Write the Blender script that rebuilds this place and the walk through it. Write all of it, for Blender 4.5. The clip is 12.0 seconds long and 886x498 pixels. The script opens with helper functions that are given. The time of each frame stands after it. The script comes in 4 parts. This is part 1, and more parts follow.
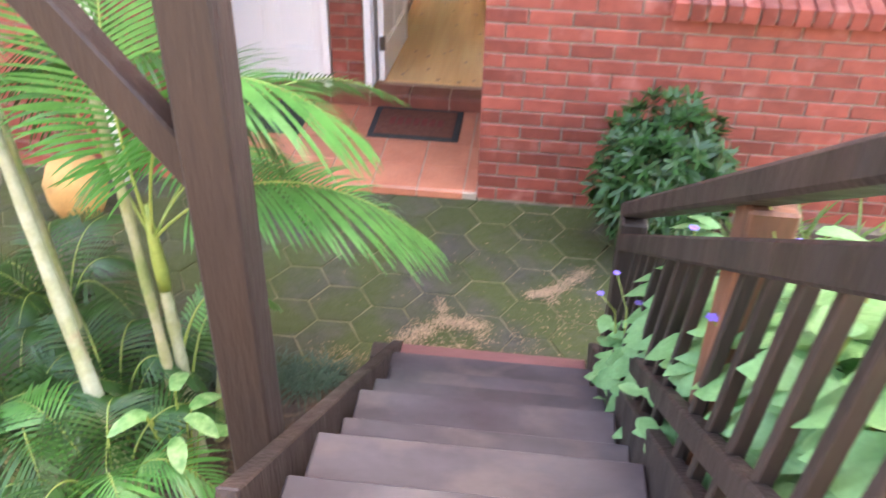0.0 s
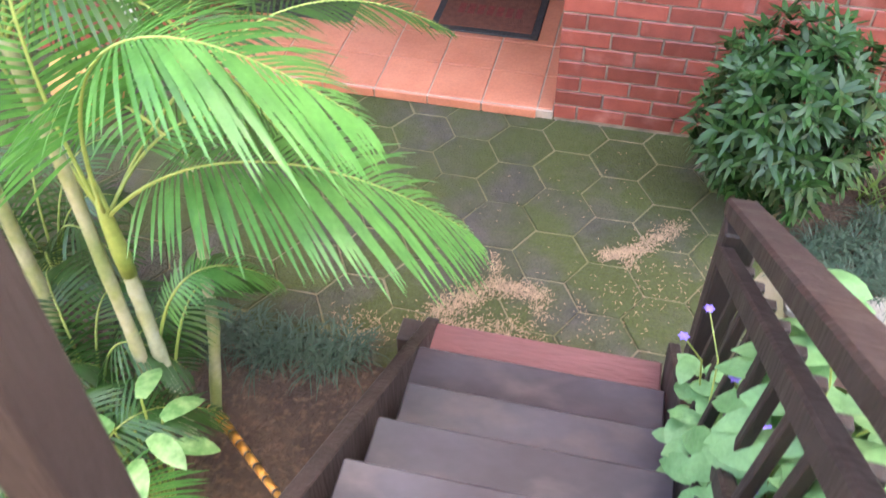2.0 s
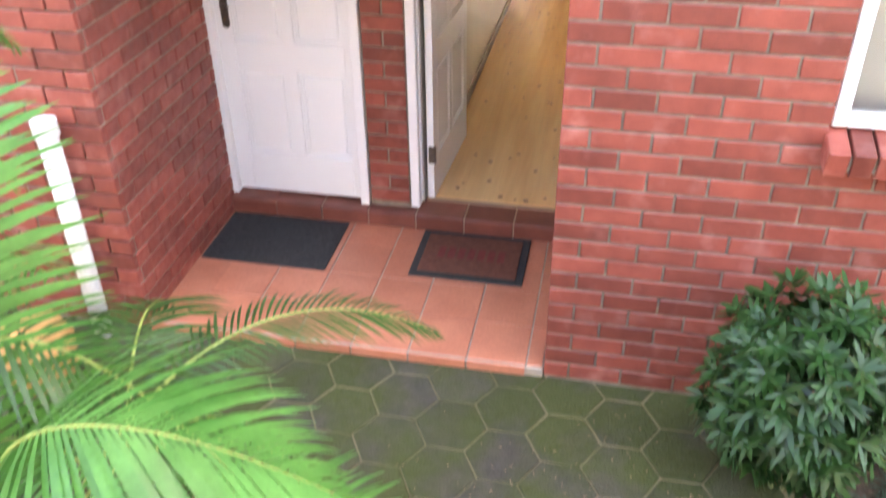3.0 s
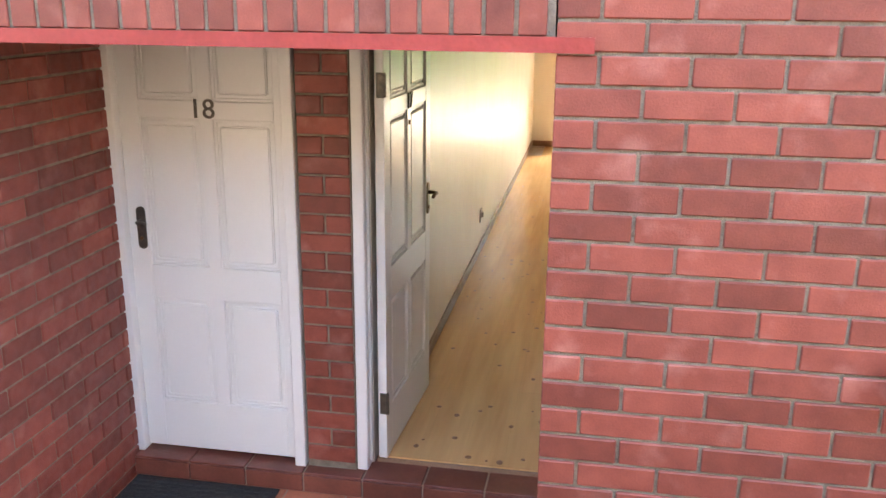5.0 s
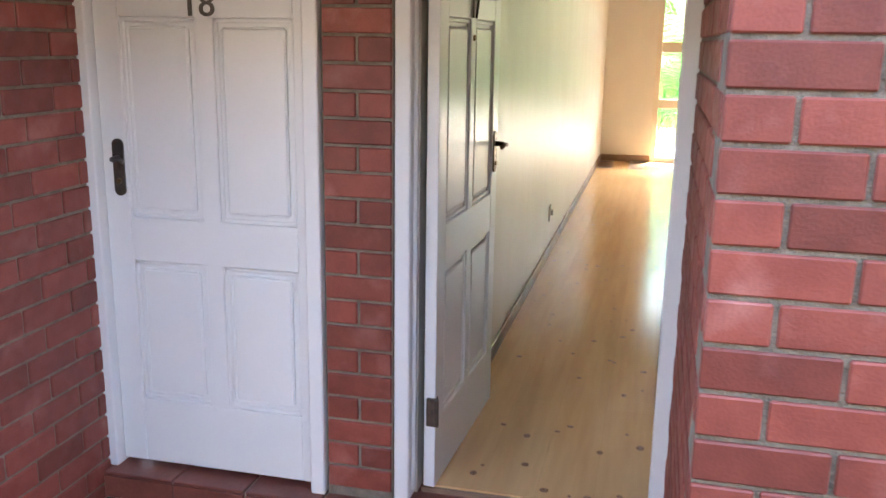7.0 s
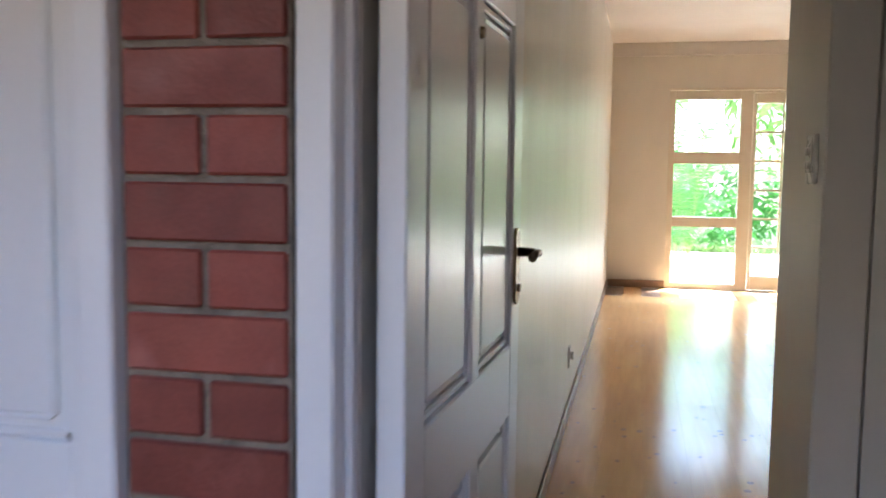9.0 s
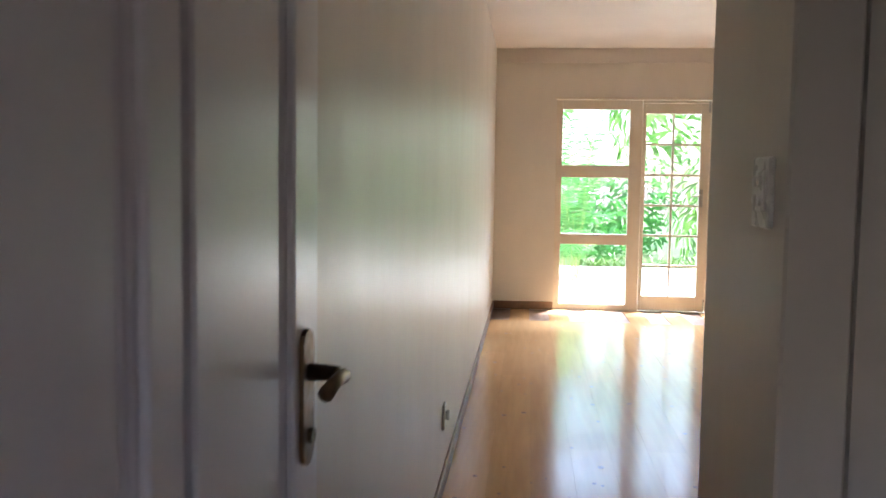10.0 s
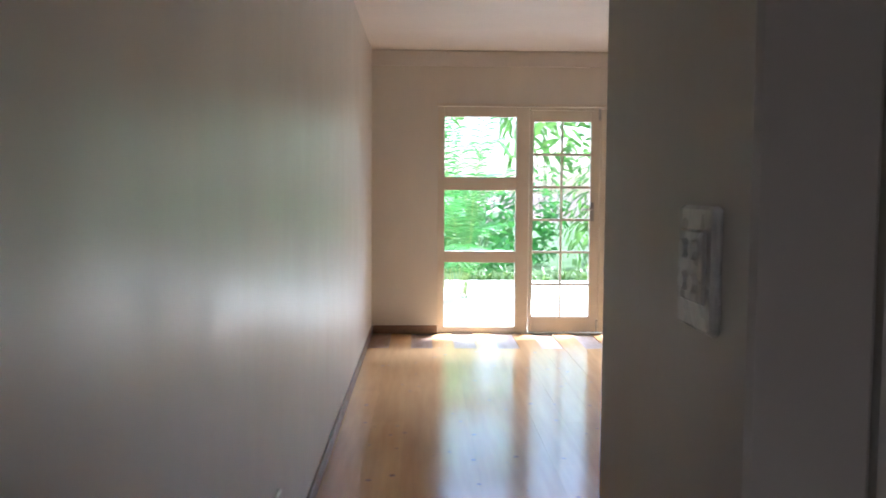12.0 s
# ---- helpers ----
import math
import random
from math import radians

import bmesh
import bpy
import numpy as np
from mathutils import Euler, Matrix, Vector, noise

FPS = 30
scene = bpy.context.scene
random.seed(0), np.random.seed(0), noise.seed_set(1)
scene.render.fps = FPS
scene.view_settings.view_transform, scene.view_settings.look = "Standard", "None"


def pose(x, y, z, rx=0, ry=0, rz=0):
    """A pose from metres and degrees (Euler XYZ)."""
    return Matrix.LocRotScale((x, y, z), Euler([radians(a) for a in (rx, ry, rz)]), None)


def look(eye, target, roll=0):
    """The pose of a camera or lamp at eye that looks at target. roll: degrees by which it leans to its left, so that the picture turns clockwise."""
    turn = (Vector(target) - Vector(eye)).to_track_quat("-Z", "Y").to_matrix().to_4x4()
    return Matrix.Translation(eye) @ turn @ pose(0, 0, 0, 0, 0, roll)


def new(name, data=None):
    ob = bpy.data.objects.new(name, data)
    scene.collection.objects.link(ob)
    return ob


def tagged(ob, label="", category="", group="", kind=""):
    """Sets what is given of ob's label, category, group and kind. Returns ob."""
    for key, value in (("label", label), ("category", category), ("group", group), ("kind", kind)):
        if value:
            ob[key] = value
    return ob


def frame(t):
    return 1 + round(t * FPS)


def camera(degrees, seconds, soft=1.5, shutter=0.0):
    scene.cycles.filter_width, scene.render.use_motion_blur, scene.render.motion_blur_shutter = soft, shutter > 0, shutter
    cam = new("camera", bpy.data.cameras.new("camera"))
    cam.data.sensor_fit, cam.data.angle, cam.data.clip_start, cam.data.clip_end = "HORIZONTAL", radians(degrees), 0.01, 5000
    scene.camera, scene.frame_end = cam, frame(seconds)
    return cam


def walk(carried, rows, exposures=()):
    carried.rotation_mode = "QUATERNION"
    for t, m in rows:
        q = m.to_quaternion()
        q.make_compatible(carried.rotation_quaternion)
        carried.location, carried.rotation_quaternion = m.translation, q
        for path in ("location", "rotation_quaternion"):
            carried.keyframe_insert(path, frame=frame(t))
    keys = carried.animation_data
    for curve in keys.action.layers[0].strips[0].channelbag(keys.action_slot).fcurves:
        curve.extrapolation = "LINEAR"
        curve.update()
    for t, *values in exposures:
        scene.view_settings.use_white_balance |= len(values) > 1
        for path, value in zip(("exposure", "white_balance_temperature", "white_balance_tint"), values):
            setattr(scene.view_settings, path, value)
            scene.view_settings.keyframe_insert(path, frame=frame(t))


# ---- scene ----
cam = camera(53.7, 12.0, 1.5, 0.4)
PATH = [
    (0, (0.261, -4.341, 2.707), (0.093, -2.714, 1.556), 1.2),
    (0.5, (0.234, -4.111, 2.704), (-0.071, -2.643, 1.38), 0.6),
    (1, (0.249, -3.888, 2.719), (-0.076, -2.519, 1.298), -0.1),
    (1.5, (0.305, -3.664, 2.721), (-0.028, -2.314, 1.283), -0.6),
    (2, (0.31, -3.427, 2.597), (-0.032, -2.071, 1.167), -1.0),
    (2.5, (0.289, -3.208, 2.602), (-0.056, -1.757, 1.27), -0.0),
    (3, (0.174, -2.971, 2.682), (-0.166, -1.346, 1.567), -0.8),
    (3.5, (0.156, -2.934, 2.64), (-0.175, -1.15, 1.799), -0.6),
    (3.7, (0.192, -2.797, 2.532), (-0.153, -0.973, 1.787), -0.8),
    (5.3, (0.081, -2.175, 2.112), (-0.253, -0.282, 1.56), 0.7),
    (5.5, (0.054, -2.082, 2.03), (-0.287, -0.189, 1.484), 0.7),
    (6, (0.027, -1.854, 1.892), (-0.342, 0.039, 1.361), 0.8),
    (6.5, (-0.016, -1.627, 1.736), (-0.432, 0.261, 1.224), 0.8),
    (6.7, (-0.049, -1.552, 1.701), (-0.483, 0.335, 1.2), 0.9),
    (8.3, (-0.268, -0.46, 1.378), (-0.787, 1.459, 1.161), 0.7),
    (8.5, (-0.319, -0.269, 1.393), (-0.828, 1.655, 1.191), 0.7),
    (9, (-0.451, 0.114, 1.417), (-0.886, 2.058, 1.241), 0.7),
    (9.5, (-0.466, 0.595, 1.429), (-0.746, 2.569, 1.267), 0.9),
    (10, (-0.447, 0.937, 1.475), (-0.636, 2.922, 1.321), 0.8),
    (10.5, (-0.444, 1.182, 1.512), (-0.592, 3.17, 1.361), 0.6),
    (11, (-0.387, 1.43, 1.516), (-0.501, 3.421, 1.37), 0.6),
    (11.5, (-0.322, 1.633, 1.525), (-0.397, 3.626, 1.386), 0.4),
    (12, (-0.298, 1.723, 1.546), (-0.253, 3.718, 1.409), 0.4),
]
EXPOSURES = [(0, 4.15, 7700, 15), (1.5, 4.2, 7800, 15), (2.5, 4.45, 7600, 17), (3.5, 3.75, 8500, 12), (5.5, 3.75, 7000, 10), (6.7, 3.65, 6600, 9), (8.5, 3.3, 6000, 9), (9.0, 3.1, 5700, 9), (10.0, 2.75, 5600, 12), (12.0, 2.28, 5200, 13)]
walk(cam, [(t, look(eye, target, roll)) for t, eye, target, roll in PATH], EXPOSURES)

# ---- daylight: the sun stands behind the house, the entrance lies in its shade ----
world = bpy.data.worlds.new("sky")
scene.world = world
world.use_nodes = True
sky = world.node_tree.nodes.new("ShaderNodeTexSky")
sky.sky_type = "NISHITA"
sky.sun_disc = False
sky.sun_elevation = radians(58)
sky.sun_rotation = radians(34)
sky.air_density, sky.dust_density, sky.ozone_density = 1.0, 3.0, 1.0
world.node_tree.nodes["Background"].inputs["Strength"].default_value = 0.15
world.node_tree.links.new(sky.outputs[0], world.node_tree.nodes["Background"].inputs["Color"])
sun = new("sun", bpy.data.lights.new("sun", "SUN"))
sun.data.energy, sun.data.angle, sun.data.color = 5.0, radians(3), (1.0, 0.95, 0.87)
sun.matrix_world = look((5.5, 8.0, 13.5), (0, 0, 0))
# added area lamp, unseen above the patio, brightens the room in place of sky
sky_fill = new("added_sky_fill", bpy.data.lights.new("added_sky_fill", "AREA"))
sky_fill.data.shape, sky_fill.data.size, sky_fill.data.size_y, sky_fill.data.energy = "RECTANGLE", 3.4, 1.6, 360
sky_fill.data.color = (0.96, 0.98, 1.0)
sky_fill.matrix_world = look((1.35, 13.5, 5.0), (0.9, 8.0, 0.6))

# ---- materials ----


def material(name, base, rough=0.6, second=None, scale=8.0, stretch=(1, 1, 1), fine=60.0, bump=0.15, vary=0.0, metal=0.0,
             spec=0.5, mix=(0.35, 0.65), third=None, third_scale=2.0, third_mix=(0.5, 0.7), rough_vary=0.1, translucent=0.0, grainy=0.1):
    """A surface with broad stains, fine grain, relief and a change of tone from piece to piece."""
    m = bpy.data.materials.new(name)
    m.use_nodes = True
    nt = m.node_tree
    b = nt.nodes["Principled BSDF"]
    tc = nt.nodes.new("ShaderNodeTexCoord")
    mp = nt.nodes.new("ShaderNodeMapping")
    mp.inputs["Scale"].default_value = stretch
    geo = nt.nodes.new("ShaderNodeNewGeometry")
    nt.links.new(geo.outputs["Position"], mp.inputs["Vector"])

    def noise_at(sc, lo, hi, detail=5.0):
        n = nt.nodes.new("ShaderNodeTexNoise")
        n.inputs["Scale"].default_value, n.inputs["Detail"].default_value = sc, detail
        nt.links.new(mp.outputs[0], n.inputs["Vector"])
        r = nt.nodes.new("ShaderNodeMapRange")
        r.inputs["From Min"].default_value, r.inputs["From Max"].default_value = lo, hi
        nt.links.new(n.outputs["Fac"], r.inputs["Value"])
        return r.outputs[0]

    def blend(fac, a, c):
        x = nt.nodes.new("ShaderNodeMix")
        x.data_type = "RGBA"
        nt.links.new(fac, x.inputs["Factor"])
        for sock, v in ((x.inputs[6], a), (x.inputs[7], c)):
            if isinstance(v, tuple):
                sock.default_value = (*v, 1)
            else:
                nt.links.new(v, sock)
        return x.outputs[2]

    second = second or tuple(v * 0.75 for v in base)
    col = blend(noise_at(scale, *mix), base, second)
    if third:
        col = blend(noise_at(third_scale, *third_mix), col, third)
    grain = noise_at(fine, 0.3, 0.7, 3.0)
    hsv = nt.nodes.new("ShaderNodeHueSaturation")
    nt.links.new(col, hsv.inputs["Color"])
    val = nt.nodes.new("ShaderNodeMapRange")
    val.inputs["To Min"].default_value, val.inputs["To Max"].default_value = 1 - grainy, 1 + grainy * 0.8
    nt.links.new(grain, val.inputs["Value"])
    last = val.outputs[0]
    if vary:
        info = nt.nodes.new("ShaderNodeObjectInfo")
        r = nt.nodes.new("ShaderNodeMapRange")
        r.inputs["To Min"].default_value, r.inputs["To Max"].default_value = 1 - vary, 1 + vary * 0.7
        nt.links.new(info.outputs["Random"], r.inputs["Value"])
        mul = nt.nodes.new("ShaderNodeMath")
        mul.operation = "MULTIPLY"
        nt.links.new(last, mul.inputs[0])
        nt.links.new(r.outputs[0], mul.inputs[1])
        last = mul.outputs[0]
    nt.links.new(last, hsv.inputs["Value"])
    nt.links.new(hsv.outputs[0], b.inputs["Base Color"])
    rr = nt.nodes.new("ShaderNodeMapRange")
    rr.inputs["To Min"].default_value, rr.inputs["To Max"].default_value = max(0.02, rough - rough_vary), min(1, rough + rough_vary)
    nt.links.new(noise_at(scale * 2.3, 0.3, 0.7), rr.inputs["Value"])
    nt.links.new(rr.outputs[0], b.inputs["Roughness"])
    b.inputs["Metallic"].default_value = metal
    b.inputs["Specular IOR Level"].default_value = spec
    if bump:
        bp = nt.nodes.new("ShaderNodeBump")
        bp.inputs["Strength"].default_value, bp.inputs["Distance"].default_value = bump, 0.006
        nt.links.new(grain, bp.inputs["Height"])
        nt.links.new(bp.outputs[0], b.inputs["Normal"])
    if translucent:
        tr = nt.nodes.new("ShaderNodeBsdfTranslucent")
        nt.links.new(hsv.outputs[0], tr.inputs["Color"])
        mx = nt.nodes.new("ShaderNodeMixShader")
        mx.inputs[0].default_value = translucent
        nt.links.new(b.outputs[0], mx.inputs[1])
        nt.links.new(tr.outputs[0], mx.inputs[2])
        nt.links.new(mx.outputs[0], nt.nodes["Material Output"].inputs["Surface"])
    return m


BRICK = material("face_brick", (0.285, 0.068, 0.047), 0.52, (0.215, 0.048, 0.034), 11, fine=170, bump=0.12, vary=0.3, third=(0.40, 0.15, 0.12), third_scale=7, third_mix=(0.56, 0.8), rough_vary=0.14, grainy=0.08)
MORTAR = material("mortar", (0.30, 0.25, 0.195), 0.92, (0.19, 0.155, 0.12), 20, fine=180, bump=0.5)
PORCH = material("terracotta_tile", (0.52, 0.19, 0.11), 0.45, (0.44, 0.15, 0.085), 5, fine=90, bump=0.08, vary=0.1)
GROUT = material("tile_grout", (0.45, 0.36, 0.28), 0.9)
THRESH = material("threshold_tile", (0.21, 0.065, 0.045), 0.4, (0.16, 0.048, 0.034), 6, fine=90, bump=0.1, vary=0.15)
PAVER = material("mossy_concrete", (0.075, 0.062, 0.048), 0.85, (0.042, 0.037, 0.028), 9, fine=90, bump=0.7, vary=0.12, third=(0.046, 0.056, 0.010), third_scale=2.6, third_mix=(0.33, 0.54), grainy=0.22)
JOINT = material("joint_sand_and_moss", (0.12, 0.12, 0.045), 0.95, (0.21, 0.165, 0.1), 4, fine=160, bump=0.8)
LITTER = material("dry_plant_litter", (0.38, 0.25, 0.15), 0.9, (0.24, 0.155, 0.095), 40, fine=200, bump=0.3)
SOIL = material("garden_soil", (0.085, 0.052, 0.034), 0.95, (0.055, 0.034, 0.024), 7, fine=60, bump=1.0, third=(0.13, 0.08, 0.05), third_scale=30)
LAWN = material("lawn", (0.07, 0.14, 0.03), 0.9, (0.05, 0.1, 0.02), 6, fine=90, bump=1.0)
STAIN = material("stained_timber", (0.034, 0.021, 0.017), 0.6, (0.02, 0.013, 0.011), 6, (1, 1, 0.15), 70, 0.4, vary=0.12)
TREAD = material("weathered_tread_timber", (0.064, 0.058, 0.066), 0.42, (0.036, 0.031, 0.035), 5, (0.6, 1, 1), 45, 0.04, vary=0.12, third=(0.085, 0.07, 0.068), third_scale=9.0, grainy=0.08)
REDTREAD = material("red_painted_tread", (0.19, 0.07, 0.065), 0.6, (0.13, 0.055, 0.05), 6, (0.2, 1, 1), 70, 0.4)
RAWWOOD = material("worn_orange_timber", (0.21, 0.085, 0.045), 0.6, (0.06, 0.03, 0.02), 11, (1, 1, 0.2), 60, 0.4)
WHITE = material("white_gloss_paint", (0.82, 0.82, 0.82), 0.28, (0.80, 0.80, 0.80), 3, fine=90, bump=0.0, grainy=0.01, rough_vary=0.0)
PIPE = material("white_pipe", (0.78, 0.77, 0.74), 0.45, (0.68, 0.66, 0.6), 12)
PLASTER = material("satin_wall_paint", (0.74, 0.70, 0.63), 0.40, (0.70, 0.655, 0.585), 1.6, (1, 1, 0.5), 6, 0.22, spec=0.6, rough_vary=0.06, grainy=0.02)
CEIL = material("ceiling_paint", (0.78, 0.74, 0.70), 0.85, (0.75, 0.71, 0.67), 2, grainy=0.02, bump=0.03)
CREAM = material("cream_frame_paint", (0.74, 0.68, 0.58), 0.4, (0.7, 0.63, 0.52), 5, grainy=0.02, bump=0.03)
SKIRT = material("stained_skirting", (0.30, 0.19, 0.13), 0.45, (0.24, 0.15, 0.1), 8, (1, 0.2, 1))
PINE = material("varnished_pine", (0.76, 0.48, 0.23), 0.17, (0.66, 0.38, 0.17), 9, (1, 0.08, 1), 30, 0.02, vary=0.05, rough_vary=0.04, grainy=0.05)
KNOT = material("pine_knot", (0.26, 0.12, 0.045), 0.3, (0.27, 0.13, 0.055), 60)
BLACKM = material("aged_black_metal", (0.09, 0.085, 0.08), 0.42, (0.14, 0.12, 0.1), 30, metal=0.8)
BRASS = material("aged_brass", (0.24, 0.16, 0.085), 0.38, (0.14, 0.1, 0.06), 40, metal=0.9)
STEEL = material("brushed_steel", (0.55, 0.54, 0.52), 0.35, metal=1.0)
REDSTEEL = material("red_lintel_paint", (0.36, 0.045, 0.04), 0.5, (0.3, 0.035, 0.03), 8)
RUBBER = material("black_rubber", (0.022, 0.022, 0.023), 0.7, (0.03, 0.03, 0.03), 30, bump=0.5)
COIR = material("brown_coir", (0.20, 0.07, 0.04), 0.95, (0.14, 0.045, 0.028), 30, fine=240, bump=1.0)
COIRRED = material("faded_red_print", (0.24, 0.035, 0.03), 0.95, (0.17, 0.03, 0.025), 40, fine=240, bump=1.0)
PLASTIC = material("switch_plastic", (0.8, 0.79, 0.76), 0.3, (0.77, 0.76, 0.72), 10, bump=0)
PALM = material("palm_leaf", (0.10, 0.30, 0.065), 0.38, (0.06, 0.21, 0.042), 9, fine=80, bump=0.1, translucent=0.35)
# darker copy of palm_leaf, for some fronds and most seedlings
PALMDARK = material("darker_palm_leaf", (0.036, 0.115, 0.02), 0.42, (0.024, 0.075, 0.013), 9, fine=80, bump=0.1, translucent=0.3)
PALECANE = material("whitish_palm_cane", (0.40, 0.42, 0.30), 0.55, (0.27, 0.30, 0.15), 9, fine=60, bump=0.3, third=(0.36, 0.25, 0.13), third_scale=5, third_mix=(0.62, 0.75))
CANE = material("palm_cane", (0.22, 0.25, 0.09), 0.55, (0.33, 0.32, 0.2), 10, (1, 1, 1), 60, 0.3, third=(0.14, 0.2, 0.06), third_scale=4)
RACHIS = material("palm_rib", (0.28, 0.34, 0.08), 0.5, (0.2, 0.28, 0.06), 12)
BUSH = material("dark_glossy_leaf", (0.02, 0.085, 0.014), 0.46, (0.01, 0.045, 0.008), 12, fine=90, bump=0.05, translucent=0.15)
HERB = material("pale_green_leaf", (0.20, 0.40, 0.17), 0.5, (0.12, 0.28, 0.10), 12, fine=90, bump=0.2, translucent=0.3)
VARIEG = material("variegated_leaf", (0.28, 0.44, 0.16), 0.45, (0.10, 0.25, 0.06), 26, fine=80, bump=0.1, translucent=0.25)
# lighter, more translucent leaf: the garden's sunshine is put into its colour
SUNLEAF = material("sunlit_garden_leaf", (0.24, 0.42, 0.11), 0.4, (0.13, 0.28, 0.06), 5, fine=60, bump=0.1, translucent=0.5)
MONDO = material("blue_green_grass", (0.045, 0.085, 0.05), 0.5, (0.028, 0.06, 0.032), 20, fine=90, bump=0.1)
STRAPLEAF = material("strap_leaf", (0.16, 0.26, 0.06), 0.45, (0.1, 0.18, 0.04), 12, translucent=0.3)
FLOWER = material("violet_petal", (0.19, 0.13, 0.62), 0.6, (0.26, 0.18, 0.7), 60, bump=0)
STONE = material("pale_flagstone", (0.36, 0.33, 0.27), 0.85, (0.28, 0.25, 0.2), 8, fine=80, bump=0.5, vary=0.15)
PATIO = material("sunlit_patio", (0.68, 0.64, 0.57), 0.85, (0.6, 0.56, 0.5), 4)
AMBER = material("amber_bamboo", (0.60, 0.27, 0.05), 0.4, (0.42, 0.17, 0.03), 30)
DARKBAND = material("dark_bamboo_band", (0.05, 0.025, 0.012), 0.4)
BLOCKERWALL = material("sky_blocker_brown", (0.22, 0.19, 0.16), 0.9, (0.18, 0.155, 0.13), 2, fine=120, bump=0.4)
ROOFM = material("roof_tile", (0.2, 0.07, 0.05), 0.8)

GLASS = bpy.data.materials.new("window_glass")
GLASS.use_nodes = True
_nt = GLASS.node_tree
_g = _nt.nodes.new("ShaderNodeBsdfGlossy")
_g.inputs["Roughness"].default_value = 0.02
_t = _nt.nodes.new("ShaderNodeBsdfTransparent")
_t.inputs["Color"].default_value = (0.94, 0.96, 0.95, 1)
_m = _nt.nodes.new("ShaderNodeMixShader")
_f = _nt.nodes.new("ShaderNodeFresnel")
_nt.links.new(_f.outputs[0], _m.inputs[0])
_nt.links.new(_t.outputs[0], _m.inputs[1])
_nt.links.new(_g.outputs[0], _m.inputs[2])
_nt.links.new(_m.outputs[0], _nt.nodes["Material Output"].inputs["Surface"])

# ---- mesh helpers ----


def to_mesh(name, bm, mat, smooth=False):
    me = bpy.data.meshes.new(name)
    bm.to_mesh(me)
    bm.free()
    me.materials.append(mat)
    if smooth:
        for p in me.polygons:
            p.use_smooth = True
    return me


def part(name, bm, mat, parent, label="", smooth=False):
    ob = new(name, to_mesh(name, bm, mat, smooth))
    ob.parent = parent
    return tagged(ob, label)


def thing(name, label, category, group="", kind="", at=(0, 0, 0)):
    ob = new(name)
    ob.location = at
    return tagged(ob, label, category, group, kind)


def solid(name, bm, mat, label, category, kind="", group="", smooth=False):
    return tagged(new(name, to_mesh(name, bm, mat, smooth)), label, category, group, kind)


def add_box(bm, lo, hi, bevel=0.0, m=None):
    lo, hi = Vector(lo), Vector(hi)
    r = bmesh.ops.create_cube(bm, size=1)
    bmesh.ops.scale(bm, vec=hi - lo, verts=r["verts"])
    bmesh.ops.translate(bm, vec=(lo + hi) / 2, verts=r["verts"])
    vs = r["verts"]
    if bevel:
        es = list({e for v in vs for e in v.link_edges})
        out = bmesh.ops.bevel(bm, geom=es, offset=bevel, segments=1, affect="EDGES", profile=0.5)
        vs = list({v for f in out["faces"] for v in f.verts} | {v for v in vs if v.is_valid})
    if m:
        bmesh.ops.transform(bm, matrix=m, verts=vs)
    return vs


def box(lo, hi, bevel=0.0, m=None):
    bm = bmesh.new()
    add_box(bm, lo, hi, bevel, m)
    return bm


def boxes(*spans, bevel=0.0):
    bm = bmesh.new()
    for lo, hi in spans:
        add_box(bm, lo, hi, bevel)
    return bm


def beam(a, b, w, h, bevel=0.004):
    """A straight timber from a to b, w wide sideways and h deep."""
    a, b = Vector(a), Vector(b)
    d = b - a
    x = d.normalized()
    up = Vector((0, 0, 1)) if abs(x.z) < 0.95 else Vector((0, 1, 0))
    y = up.cross(x).normalized()
    z = x.cross(y)
    m = Matrix((x, y, z)).transposed().to_4x4()
    m.translation = (a + b) / 2
    return box((-d.length / 2, -w / 2, -h / 2), (d.length / 2, w / 2, h / 2), bevel, m)


def add_tube(bm, pts, radii, sides=8, caps=True):
    rings = []
    for i, p in enumerate(pts):
        d = (Vector(pts[min(i + 1, len(pts) - 1)]) - Vector(pts[max(i - 1, 0)])).normalized()
        u = d.cross(Vector((0.3, 0.95, 0.1))).normalized()
        v = d.cross(u)
        rings.append([bm.verts.new(Vector(p) + radii[i] * (math.cos(6.2832 * k / sides) * u + math.sin(6.2832 * k / sides) * v)) for k in range(sides)])
    for r0, r1 in zip(rings, rings[1:]):
        for k in range(sides):
            bm.faces.new((r0[k], r0[(k + 1) % sides], r1[(k + 1) % sides], r1[k]))
    if caps:
        bm.faces.new(rings[0][::-1])
        bm.faces.new(rings[-1])


def tube(pts, radii, sides=8):
    bm = bmesh.new()
    add_tube(bm, pts, radii, sides)
    return bm


def blade(bm, p, d, n, length, width, droop=0.2, segs=3, fold=0.0):
    """One leaf: from p along d, facing n, curving down, widest a third of the way along."""
    d, n = Vector(d).normalized(), Vector(n)
    s = d.cross(n)
    s = s.normalized() if s.length > 1e-4 else Vector((1, 0, 0))
    prev, q = None, Vector(p)
    for i in range(segs + 1):
        f = i / segs
        w = width * (0.35 + 1.9 * f) * (1 - f) ** 0.8 if segs > 1 else width
        w = max(w, width * 0.04)
        c = q + Vector((0, 0, -droop * length * f * f))
        row = (bm.verts.new(c - s * w / 2 + Vector((0, 0, fold * w))), bm.verts.new(c + s * w / 2 + Vector((0, 0, fold * w))))
        if prev:
            bm.faces.new((prev[0], prev[1], row[1], row[0])).smooth = True
        prev = row
        q = q + d * (length / segs)


# ---- the house: shell ----
COURSE, BASE, MODULE = 0.0818, 0.0144, 0.226
